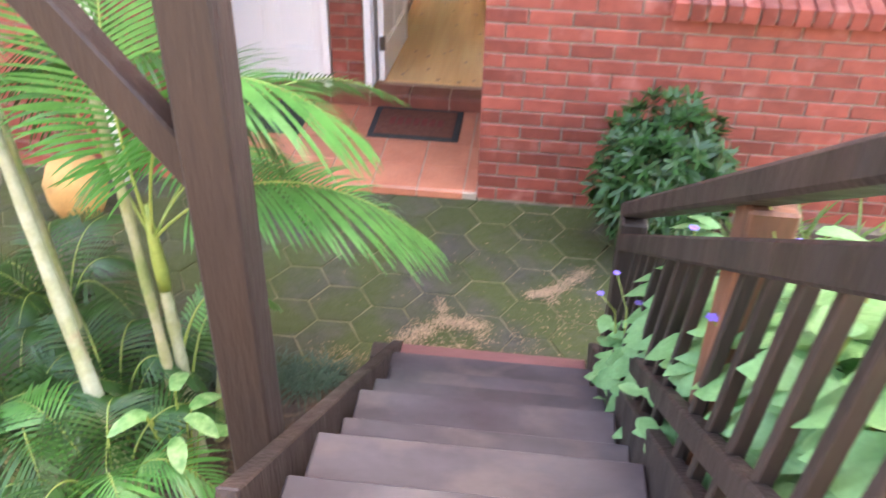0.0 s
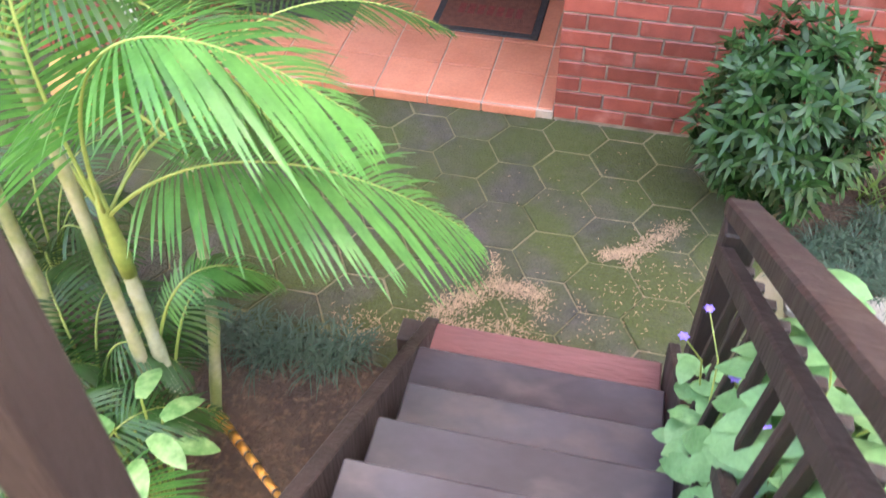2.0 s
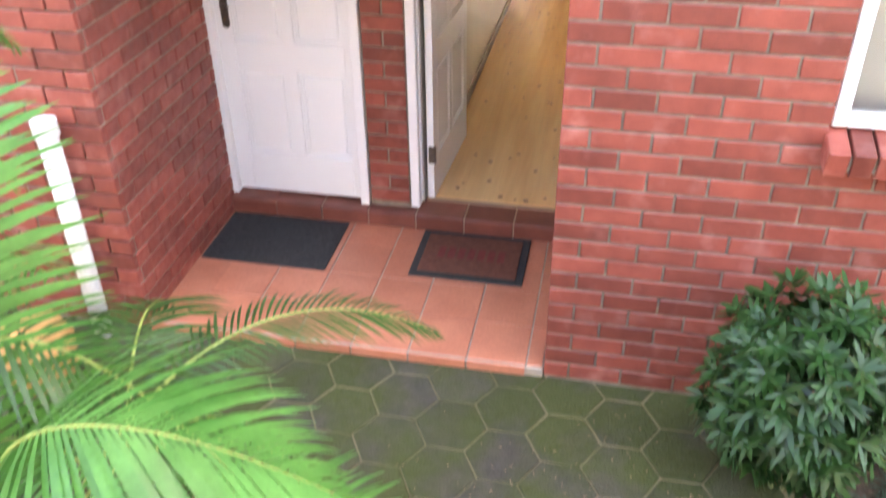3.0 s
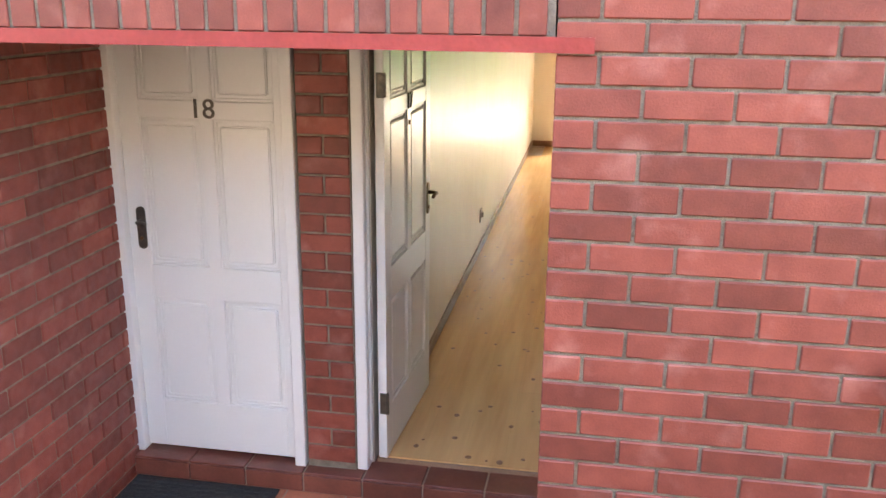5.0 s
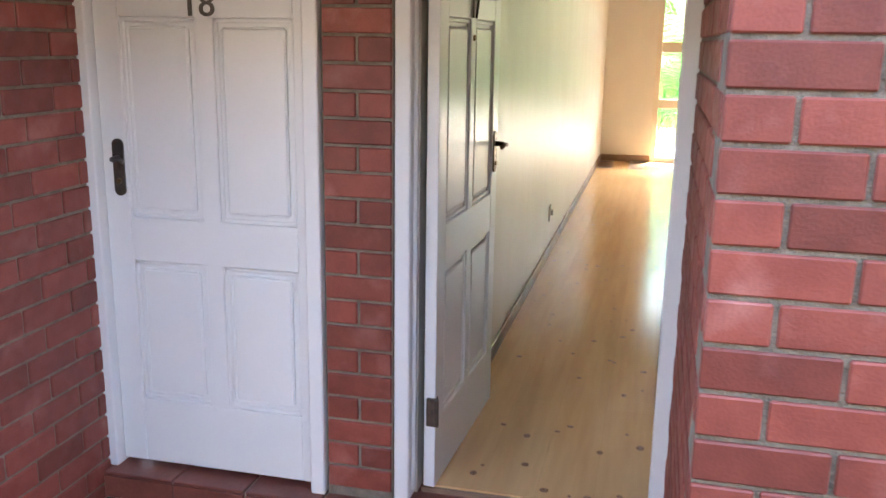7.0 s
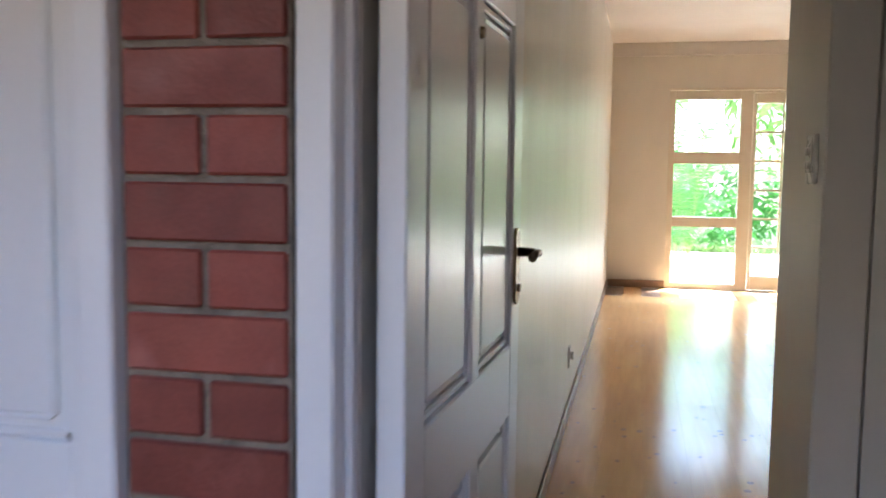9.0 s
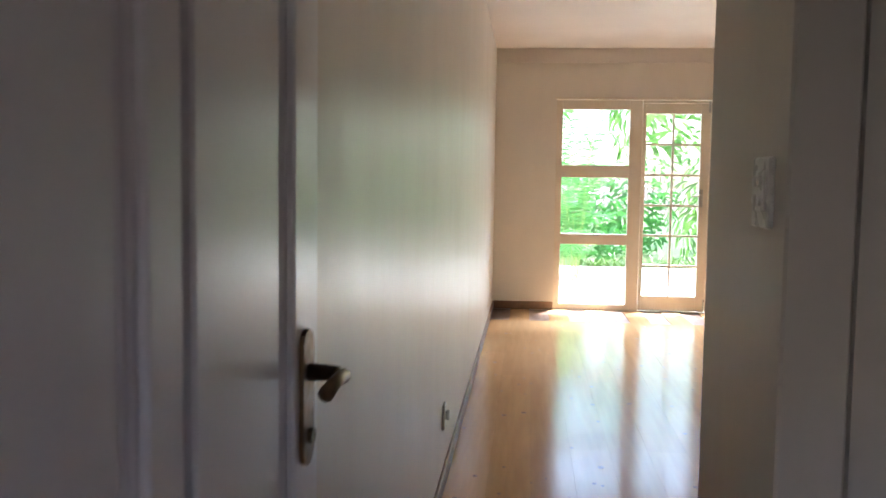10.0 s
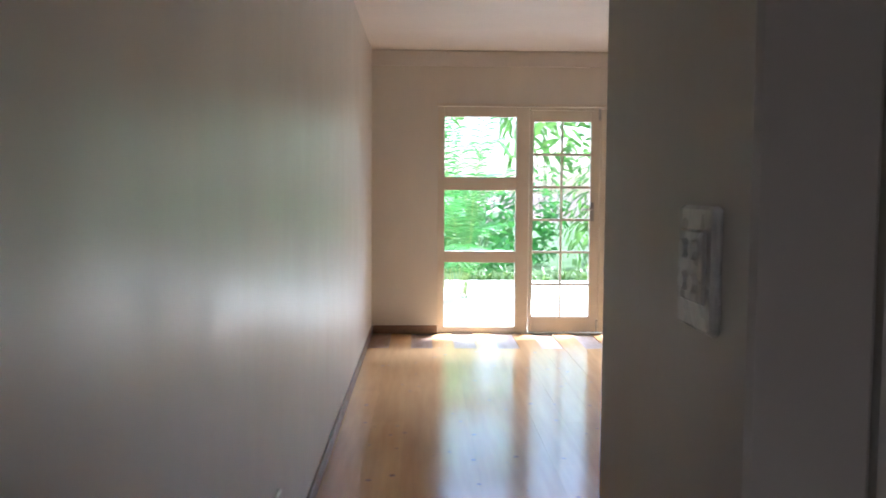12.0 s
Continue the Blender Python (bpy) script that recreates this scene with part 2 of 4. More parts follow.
XL, D, LW, FAR = -1.90, 1.09, -0.785, 9.97
FLOORZ, CEILZ = 0.172, 2.83
rnd = random.Random(4)

ground = solid("ground", box((-300, -300, -0.3), (300, 300, -0.035)), SOIL, "bare brown garden soil reaching to the horizon", "ground", "structure")

wall_front = thing("wall_front", "red face brick front wall with recessed mortar joints", "wall", kind="structure")
part("mortar_bed", boxes(((0.006, 0.008, -0.1), (0.93, 0.24, 2.9)), ((0.93, 0.008, -0.1), (2.6, 0.24, 1.185)), ((0.93, 0.008, 2.35), (2.6, 0.24, 2.9)), ((2.6, 0.008, -0.1), (6, 0.24, 2.9))), MORTAR, wall_front)
wall_porch_left = thing("wall_porch_left", "dark red brick side wall of the entrance recess", "wall", kind="structure")
part("mortar_bed", box((XL - 0.23, 0.016, -0.1), (XL - 0.008, D + 0.2, 2.9)), MORTAR, wall_porch_left)
wall_left = thing("wall_left", "red face brick wall beside the entrance recess", "wall", kind="structure")
part("mortar_bed", box((-6, 0.008, -0.1), (XL - 0.235, 0.24, 2.9)), MORTAR, wall_left)
pillar = thing("wall_pillar", "narrow brick pier between the two entrance doors", "wall", kind="structure")
part("mortar_bed", box((-1.083, D + 0.008, 0.0), (-0.858, D + 0.22, 2.9)), MORTAR, pillar)
wall_porch_right = thing("wall_porch_right", "red brick inner return of the entrance recess", "wall", kind="structure")
part("mortar_bed", box((0.012, 0.245, -0.1), (0.24, D + 0.21, 2.9)), MORTAR, wall_porch_right)
solid("wall_over_doors", box((XL, D + 0.01, 2.22), (0.01, D + 0.22, 2.9)), PLASTER, "plain wall above the entrance doors", "wall", "structure")
# upper walls and roof are unseen; their height is set to shade stair and yard
solid("wall_upper", boxes(((-6, 0.01, 2.9), (6, 0.24, 8.2)), ((-6, 0.24, 2.95), (-5.8, 10.2, 8.2)), ((5.8, 0.24, 2.95), (6, 10.2, 8.2)), ((-5.8, 9.97, 2.95), (5.8, 10.2, 8.2))), BRICK, "unseen upper walls of the house, raised to shade the entrance", "wall", "structure")
solid("roof", boxes(((-6.4, -0.35, 8.2), (6.4, 10.6, 8.35))), ROOFM, "unseen flat roof, set high to shade the entrance", "roof", "structure")
solid("porch_ceiling", box((XL, 0.245, 2.30), (0.01, D, 2.34)), CEIL, "painted ceiling board over the entrance recess", "ceiling", "structure")

solid("wall_room_left", box((LW - 0.12, D + 0.225, 0.0), (LW, FAR, 2.95)), PLASTER, "long satin cream wall with faint scuffs", "wall", "structure")
solid("wall_nib", box((0.008, 2.53, 0.0), (0.13, 3.2, 2.83), 0.006), PLASTER, "short painted wall end carrying the light switch", "wall", "structure")
solid("wall_recess", boxes(((0.36, D + 0.22, 0.0), (0.48, 3.2, 2.83)), ((0.135, 2.53, 0.0), (0.355, 3.2, 2.83))), PLASTER, "painted wall of a shallow recess beside the door", "wall", "structure")
solid("wall_room_near", box((0.485, 3.08, 0.0), (4.2, 3.2, 2.83)), PLASTER, "plain painted wall closing the room", "wall", "structure")
solid("wall_room_right", box((4.2, 3.08, 0.0), (4.32, FAR, 2.95)), PLASTER, "plain painted side wall of the room", "wall", "structure")
solid("wall_far", boxes(((-0.905, FAR, 0.0), (-0.164, FAR + 0.2, 2.95)), ((-0.164, FAR, 2.325), (2.9, FAR + 0.2, 2.95)), ((2.9, FAR, 0.0), (4.32, FAR + 0.2, 2.95)), ((-0.164, FAR, 0.0), (2.9, FAR + 0.2, FLOORZ - 0.01))), PLASTER, "painted end wall around the garden doors", "wall", "structure")
solid("ceiling", boxes(((LW, D + 0.225, CEILZ), (4.2, FAR, CEILZ + 0.1))), CEIL, "plain pale painted ceiling", "ceiling", "structure")
solid("cornice", boxes(((LW, FAR - 0.022, 2.69), (4.2, FAR - 0.002, CEILZ - 0.004)), ((LW, FAR - 0.034, 2.684), (4.2, FAR - 0.002, 2.698))), CEIL, "painted cornice board with a thin lip along the end wall", "trim", "structure")
solid("baseboard_left", box((LW, D + 0.25, FLOORZ), (LW + 0.014, FAR, FLOORZ + 0.075), 0.003), SKIRT, "brown stained wooden skirting board", "baseboard", "structure")
solid("baseboard_far", box((LW + 0.014, FAR - 0.014, FLOORZ), (-0.165, FAR, FLOORZ + 0.08), 0.003), SKIRT, "brown stained skirting under the end wall", "baseboard", "structure")
solid("baseboard_nib", box((-0.004, 2.53, FLOORZ), (0.008, 3.2, FLOORZ + 0.075), 0.003), SKIRT, "brown stained skirting on the wall end", "baseboard", "structure")
solid("subfloor", box((LW, D + 0.1, -0.05), (4.2, FAR, FLOORZ - 0.008)), SKIRT, "dark base under the plank floor", "floor", "structure")

# unseen slab, added so no sun patch falls through the garden doors
solid("balcony_slab", box((-5.8, FAR + 0.24, 2.97), (5.8, 11.35, 3.12)), CEIL, "unseen slab added to keep sun off the room floor", "balcony", "structure")

# unseen wall added behind the start of the path, dims low sky light at the porch
solid("wall_opposite", box((-14, -8.2, -0.1), (14, -8.0, 5.0)), BLOCKERWALL, "unseen plain brown wall added to cut low sky light in the yard", "wall", "structure")

# ---- entrance porch ----
porch = thing("floor_porch", "terracotta tiled porch floor with pale grout lines", "floor", kind="structure")
part("grout_bed", box((XL, 0.004, -0.05), (0.0, D - 0.05, 0.044)), GROUT, porch)
threshold = thing("door_step", "dark red tiled step under the entrance doors", "step", kind="structure")
part("step_core", box((XL, D - 0.05, 0.0), (0.0, D + 0.24, 0.138)), GROUT, threshold)

lintel = solid("lintel", boxes(((XL - 0.15, -0.014, 2.06), (0.1, 0.1, 2.067)), ((XL - 0.15, -0.014, 2.067), (0.1, -0.006, 2.1))), REDSTEEL, "red painted steel lintel over the recess", "lintel", "structure")
wall_above = thing("wall_over_porch", "brick wall above the recess with an upright brick course", "wall", kind="structure")
part("mortar_bed", box((XL - 0.23, 0.008, 2.07), (0.0, 0.24, 2.9)), MORTAR, wall_above)

# ---- doors ----


def panel_door(name, label, width, height, at, turn):
    """Six-panel door, hinged at its own left edge: x along the door, face towards -y, 40 mm thick."""
    d = thing(name, label, "door", kind="structure", at=at)
    d.rotation_euler = (0, 0, radians(turn))
    st, mul, th = 0.09, 0.06, 0.04
    rails = [(0.0, 0.235), (0.735, 0.885), (1.53, 1.605), (height - 0.11, height)]
    part("stile", box((0, 0, 0), (st, th, height), 0.003), WHITE, d)
    part("stile", box((width - st, 0, 0), (width, th, height), 0.003), WHITE, d)
    part("mullion", box((width / 2 - mul / 2, 0.0012, 0.235), (width / 2 + mul / 2, th - 0.001, height - 0.11), 0.003), WHITE, d)
    for a, b in rails:
        part("rail", box((st, 0.0006, a), (width - st, th - 0.0006, b), 0.003), WHITE, d)
    for (_, z0), (z1, _) in zip(rails, rails[1:]):
        for x0, x1 in ((st, width / 2 - mul / 2), (width / 2 + mul / 2, width - st)):
            bm = box((x0, 0.0165, z0), (x1, th - 0.0165, z1))
            for y0, y1 in ((0.0065, 0.0166), (th - 0.0166, th - 0.0065)):
                add_box(bm, (x0 + 0.026, y0, z0 + 0.026), (x1 - 0.026, y1, z1 - 0.026), 0.0098)
            for y0, y1 in ((0.008, 0.0167), (th - 0.0167, th - 0.008)):
                add_box(bm, (x0, y0, z0), (x0 + 0.014, y1, z1), 0.003)
                add_box(bm, (x1 - 0.014, y0, z0), (x1, y1, z1), 0.003)
                add_box(bm, (x0, y0, z0), (x1, y1, z0 + 0.014), 0.003)
                add_box(bm, (x0, y0, z1 - 0.014), (x1, y1, z1), 0.003)
            part("panel", bm, WHITE, d)
    return d


def lever(d, x, z, side, mat, way, length=0.19, reach=1.0):
    """Lever handle on a long rounded back plate; side -1 is the outer face, way the lever's direction along x."""
    y = 0.0 if side < 0 else 0.04
    bm = bmesh.new()
    n = 12
    for yy in (y, y + side * 0.006):
        ring = []
        for k in range(n):
            a = 6.2832 * k / n + 0.26
            ring.append(bm.verts.new((x + 0.021 * math.cos(a), yy, z + 0.021 * math.sin(a) + (length / 2 - 0.021) * (1 if math.sin(a) > 0 else -1))))
        bm.faces.new(ring)
    bm.verts.ensure_lookup_table()
    for k in range(n):
        bm.faces.new([bm.verts[i] for i in (k, (k + 1) % n, n + (k + 1) % n, n + k)])
    bmesh.ops.recalc_face_normals(bm, faces=bm.faces)
    plate = part("handle_plate", bm, mat, d, "dark aged metal back plate")
    zz = z + 0.03
    lev = tube([(x, y, zz), (x, y + side * 0.04, zz), (x + way * 0.012, y + side * 0.05, zz), (x + way * 0.05 * reach, y + side * 0.052, zz + 0.003), (x + way * 0.085 * reach, y + side * 0.05, zz - 0.004)], [0.011, 0.009, 0.009, 0.0075, 0.009], 8)
    part("lever", lev, mat, plate, "", True)
    part("key_cylinder", tube([(x, y + side * 0.005, z - 0.045), (x, y + side * 0.012, z - 0.045)], [0.009, 0.009], 10), BRASS, plate)


def digits(text, size, mat, m, parent):
    cu = bpy.data.curves.new("numeral", "FONT")
    cu.body, cu.size, cu.extrude, cu.align_x = text, size, 0.003, "CENTER"
    tmp = new("numeral", cu)
    me = bpy.data.meshes.new_from_object(tmp.evaluated_get(bpy.context.evaluated_depsgraph_get()))
    bpy.data.objects.remove(tmp)
    me.materials.append(mat)
    ob = new("door_number", me)
    ob.parent = parent
    ob.matrix_basis = m
    return tagged(ob, "dark metal door number " + text)


DZ = 0.165
door_1 = panel_door("door_1", "closed white six-panel entrance door numbered 18", 0.775, 2.01, (-1.868, D + 0.03, DZ), 0)
lever(door_1, 0.06, 1.05, -1, BLACKM, 1, 0.19, 0.55)
digits("18", 0.115, BLACKM, Matrix.Translation((0.375, -0.003, 1.535)) @ pose(0, 0, 0, 90), door_1)
door_2 = panel_door("door_2", "white six-panel door numbered 17 standing wide open inwards", 0.80, 2.01, (-0.775, D + 0.085, FLOORZ + 0.006), 0)
door_2.matrix_basis = Matrix.Translation((-0.775, D + 0.085, FLOORZ + 0.006)) @ pose(0, 0, 0, 0, 0, 87.3) @ Matrix.Translation((0, -0.04, 0))
lever(door_2, 0.745, 1.045, -1, BRASS, -1, 0.16)
digits("17", 0.1, BLACKM, Matrix.Translation((0.40, -0.003, 1.535)) @ pose(0, 0, 0, 90), door_2)
part("peephole", tube([(0.40, 0.001, 1.47), (0.40, -0.006, 1.47)], [0.011, 0.009], 12), BRASS, door_2)
for z in (0.22, 1.62):
    part("hinge", boxes(((-0.006, -0.004, z), (0.02, 0.03, z + 0.1)), ((-0.014, -0.012, z + 0.003), (0.0, 0.002, z + 0.097)), bevel=0.002), BLACKM, door_2, "dark metal butt hinge")


def door_frame(name, label, x0, x1, inner, back=-0.012, slim=0.05):
    f = thing(name, label, "door frame", kind="structure")
    y0, y1 = D + back, D + 0.09
    part("jamb", box((x0, y0, 0.148), (x0 + 0.05, y1, 2.19), 0.004), WHITE, f)
    part("jamb", box((x1 - slim, y0, 0.148), (x1, y1, 2.19), 0.004), WHITE, f)
    part("head", box((x0 + 0.05, y0, 2.185), (x1 - slim, y1, 2.235), 0.004), WHITE, f)
    if inner:
        part("stop", box((x0 + 0.05, D + 0.05, 0.178), (x0 + 0.062, D + 0.07, 2.185), 0.002), WHITE, f)
    return f


door_frame("door_frame_1", "white painted wooden frame of the closed door", -1.92, -1.09, False)
door_frame("door_frame_2", "white painted wooden frame of the open door", -0.856, 0.009, True, 0.012, 0.049)
solid("wall_reveal", boxes(((LW - 0.06, D + 0.092, 0.1), (LW - 0.012, D + 0.224, 2.95)), ((0.0, D + 0.215, 0.1), (0.358, D + 0.3, 2.83))), PLASTER, "plastered inner reveal beside the open door", "wall", "structure")
solid("wall_behind_door", box((XL, D + 0.225, 0), (LW - 0.125, D + 0.3, 2.9)), PLASTER, "plain wall behind the closed door", "wall", "structure")

# ---- front window ----
window_1 = thing("window_1", "white framed front window over a sloping brick sill", "window", kind="structure")
part("window_frame", boxes(((0.942, 0.02, 1.315), (0.992, 0.08, 2.345)), ((2.55, 0.02, 1.315), (2.6, 0.08, 2.345)), ((0.992, 0.02, 1.315), (2.55, 0.08, 1.365)), ((0.992, 0.02, 2.295), (2.55, 0.08, 2.345)), ((1.74, 0.025, 1.365), (1.79, 0.075, 2.295)), bevel=0.004), WHITE, window_1)
ob = part("pane", box((0.993, 0.05, 1.366), (2.549, 0.054, 2.294)), GLASS, window_1)
part("blind", box((0.95, 0.2, 1.3), (2.6, 0.21, 2.345)), WHITE, window_1, "pale blind behind the glass")
sill_m = pose(0, 0, 0, 12)
sill_brick = bmesh.new()
add_box(sill_brick, (0, -0.12, -0.1), (0.073, 0.12, 0.0), 0.004)
sill_mesh = to_mesh("sill_brick", sill_brick, BRICK)
for i in range(20):
    ob = new("sill_brick", sill_mesh)
    ob.parent = window_1
    ob.matrix_basis = Matrix.Translation((0.925 + i * 0.0835, 0.005, 1.30)) @ sill_m
part("sill_mortar", box((0.93, -0.09, 1.20), (2.59, 0.006, 1.255)), MORTAR, window_1)

# ---- garden doors at the end of the room ----
wy0, wy1 = FAR + 0.04, FAR + 0.10
garden_window = thing("window_2", "cream framed three-pane side window beside the garden doors", "window", kind="structure")
X0, XA, XB, X1 = -0.164, -0.10, 0.575, 0.70
part("window_frame", boxes(((X0, wy0, FLOORZ), (XA, wy1, 2.32)), ((XB, wy0, FLOORZ), (X1, wy1, 2.32)), ((XA, wy0, 2.225), (XB, wy1, 2.32)), ((XA, wy0, 1.535), (XB, wy1, 1.66)), ((XA, wy0, 0.85), (XB, wy1, 0.958)), ((XA, wy0, FLOORZ), (XB, wy1, 0.235)), bevel=0.004), CREAM, garden_window)
part("window_sill", box((X0 - 0.02, FAR - 0.01, 2.322), (2.9, FAR + 0.04, 2.345)), CREAM, garden_window)
for a, b in ((0.236, 0.849), (0.959, 1.534), (1.661, 2.224)):
    part("pane", box((XA, wy0 + 0.028, a), (XB, wy0 + 0.032, b)), GLASS, garden_window).visible_shadow = False
for z in (1.655, 0.953):
    part("catch", box((0.2, wy0 - 0.012, z - 0.012), (0.29, wy0 + 0.001, z - 0.002), 0.002), STEEL, garden_window)


def garden_leaf(name, x0, x1, mirrored):
    d = thing(name, "cream glazed garden door with twelve small panes", "door", kind="structure", group="garden doors")
    ga, gb = (x0 + 0.035, x1 - 0.09) if not mirrored else (x0 + 0.09, x1 - 0.035)
    y0, y1 = wy0 + 0.004, wy1 - 0.004
    part("stile", box((x0, y0, FLOORZ + 0.012), (ga, y1, 2.29), 0.004), CREAM, d)
    part("stile", box((gb, y0, FLOORZ + 0.012), (x1, y1, 2.29), 0.004), CREAM, d)
    part("rail", box((ga, y0, FLOORZ + 0.012), (gb, y1, 0.335), 0.004), CREAM, d)
    part("rail", box((ga, y0, 2.185), (gb, y1, 2.29), 0.004), CREAM, d)
    zs = [0.335 + (2.185 - 0.335) * k / 6 for k in range(7)]
    xm = (ga + gb) / 2
    for z in zs[1:-1]:
        part("glazing_bar", box((ga, y0 + 0.012, z - 0.011), (gb, y1 - 0.012, z + 0.011), 0.003), CREAM, d)
    part("glazing_bar", box((xm - 0.011, y0 + 0.011, 0.335), (xm + 0.011, y1 - 0.011, 2.185), 0.003), CREAM, d)
    for a, b in zip(zs, zs[1:]):
        for u, v in ((ga, xm), (xm, gb)):
            part("pane", box((u, y0 + 0.024, a), (v, y0 + 0.028, b)), GLASS, d).visible_shadow = False
    return d


leaf_a = garden_leaf("door_3", 0.705, 1.372, False)
part("handle_plate", box((1.28, wy0 - 0.006, 1.25), (1.32, wy0 + 0.005, 1.43), 0.004), STEEL, leaf_a)
part("lever", tube([(1.30, wy0, 1.36), (1.30, wy0 - 0.05, 1.36), (1.2, wy0 - 0.05, 1.36)], [0.009, 0.009, 0.008], 8), STEEL, leaf_a, "", True)
for z0, z1 in ((0.19, 0.31), (2.2, 2.31)):
    part("bolt", box((1.352, wy0 - 0.012, z0), (1.37, wy0 + 0.004, z1), 0.003), STEEL, leaf_a)
garden_leaf("door_4", 1.376, 2.04, True)
window_3 = thing("window_3", "cream framed side window beyond the garden doors", "window", kind="structure")
part("window_frame", boxes(((2.045, wy0, FLOORZ), (2.16, wy1, 2.32)), ((2.84, wy0, FLOORZ), (2.9, wy1, 2.32)), ((2.16, wy0, 2.225), (2.84, wy1, 2.32)), ((2.16, wy0, FLOORZ), (2.84, wy1, 0.235)), ((2.16, wy0, 0.85), (2.84, wy1, 0.958)), ((2.16, wy0, 1.535), (2.84, wy1, 1.66)), bevel=0.004), CREAM, window_3)
part("pane", box((2.161, wy0 + 0.028, 0.236), (2.839, wy0 + 0.032, 2.224)), GLASS, window_3).visible_shadow = False
solid("door_head_trim", box((0.705, wy0, 2.294), (2.04, wy1, 2.32), 0.003), CREAM, "cream head of the garden door frame", "trim", "structure")
solid("door_sill_trim", box((-0.164, FAR + 0.02, FLOORZ - 0.009), (2.9, FAR + 0.2, FLOORZ + 0.006), 0.003), CREAM, "worn sill under the garden doors", "trim", "structure")

# ---- wall fittings ----
switch = thing("light_switch", "white four-button light switch plate on the wall end", "switch")
part("plate", box((-0.004, 2.605, 1.395), (0.008, 2.725, 1.53), 0.004), PLASTIC, switch)
part("inner_plate", box((-0.008, 2.622, 1.425), (-0.003, 2.708, 1.505), 0.003), PLASTIC, switch)
for y in (2.648, 2.682):
    for z in (1.447, 1.483):
        part("button", tube([(-0.007, y, z), (-0.0135, y, z)], [0.012, 0.0095], 12), PLASTIC, switch)
socket = thing("wall_socket", "small white socket plate low on the wall", "socket")
part("plate", box((LW, 4.56, 0.42), (LW + 0.012, 4.64, 0.53), 0.004), PLASTIC, socket)
part("plug", box((LW + 0.011, 4.585, 0.46), (LW + 0.03, 4.615, 0.5), 0.005), PLASTIC, socket)

# ---- mats ----
mat_1 = thing("doormat", "black ribbed rubber doormat before the closed door", "doormat")
part("base", box((-1.885, 0.55, 0.051), (-1.195, 1.022, 0.058), 0.003), RUBBER, mat_1)
for i in range(13):
    part("rib", box((-1.865, 0.575 + i * 0.033, 0.0575), (-1.215, 0.59 + i * 0.033, 0.064), 0.002), RUBBER, mat_1)
mat_2 = thing("doormat", "brown coir doormat with black border and faded red lettering", "doormat")
part("border", box((-0.76, 0.59, 0.051), (-0.168, 1.022, 0.062), 0.004), RUBBER, mat_2, "black rubber border")
part("coir", box((-0.72, 0.63, 0.0615), (-0.208, 0.982, 0.069), 0.003), COIR, mat_2, "worn brown coir field")
for i in range(7):
    part("print", box((-0.64 + i * 0.053, 0.76, 0.0685), (-0.605 + i * 0.053, 0.86, 0.0705)), COIRRED, mat_2, "faded red lettering too worn to read")

# ---- timber stair ----
Y0, Z0, GO, RISE, NSTEP = -1.49, 0.165, 0.241, 0.163, 8
SL = RISE / GO


def pitch(y, dz=0.0):
    """Height of the line of nosings at y, raised by dz."""
    return Z0 + (Y0 - y) * SL + dz


stair = thing("staircase", "weathered dark timber stair with a red lowest tread", "staircase")
for i in range(NSTEP):
    y, z = Y0 - i * GO, Z0 + i * RISE
    x0 = -0.255 if i < 2 else -0.175
    b = box((x0, y - 0.285, z - 0.038), (0.592, y, z), 0.006, pose(rnd.uniform(-0.004, 0.004), 0, 0, rnd.uniform(-0.4, 0.4), rnd.uniform(-0.2, 0.2), 0))
    part("tread", b, REDTREAD if i == 0 else TREAD, stair, "red painted bottom tread" if i == 0 else "")
    part("riser", box((x0 + 0.01, y - 0.05, z - RISE + 0.001), (0.585, y - 0.028, z - 0.039)), STAIN, stair)
ytop = Y0 - NSTEP * GO
part("stringer", beam((-0.225, Y0 - 0.05, pitch(Y0 - 0.05, -0.14)), (-0.225, ytop, pitch(ytop, -0.14)), 0.045, 0.26), STAIN, stair)
part("stringer", beam((0.618, Y0 - 0.02, pitch(Y0 - 0.02, -0.05)), (0.618, ytop, pitch(ytop, -0.05)), 0.04, 0.24), STAIN, stair)
part("foot_block", box((-0.33, Y0 - 0.10, -0.03), (-0.255, Y0 + 0.0, 0.17), 0.004), STAIN, stair)
solid("landing", boxes(((-0.25, ytop - 2.6, pitch(ytop) - 0.04), (0.72, ytop - 0.0, pitch(ytop) + 0.0)), ((-0.24, ytop - 2.5, -0.1), (-0.15, ytop - 2.4, pitch(ytop) - 0.04)), ((0.55, ytop - 2.5, -0.1), (0.64, ytop - 2.4, pitch(ytop) - 0.04)), ((-0.24, ytop - 0.2, -0.1), (-0.15, ytop - 0.1, pitch(ytop) - 0.04)), ((0.55, ytop - 0.2, -0.1), (0.64, ytop - 0.1, pitch(ytop) - 0.04))), TREAD, "timber landing at the head of the stair", "landing", "structure")

railing = thing("stair_railing", "dark stained timber railing with square balusters", "railing")


def railz(y, top):
    return top + (-1.69 - y) * 0.667


RX = 0.665
part("post", box((RX - 0.045, -1.735, -0.05), (RX + 0.045, -1.645, 1.03), 0.006), STAIN, railing)
part("post", box((RX - 0.005, -3.0, 0.2), (RX + 0.085, -2.905, railz(-2.95, 1.05)), 0.006), RAWWOOD, railing, "thick post worn to orange timber")
part("post", box((RX - 0.045, -4.2, 0.2), (RX + 0.045, -4.11, railz(-4.15, 1.05)), 0.006), STAIN, railing)
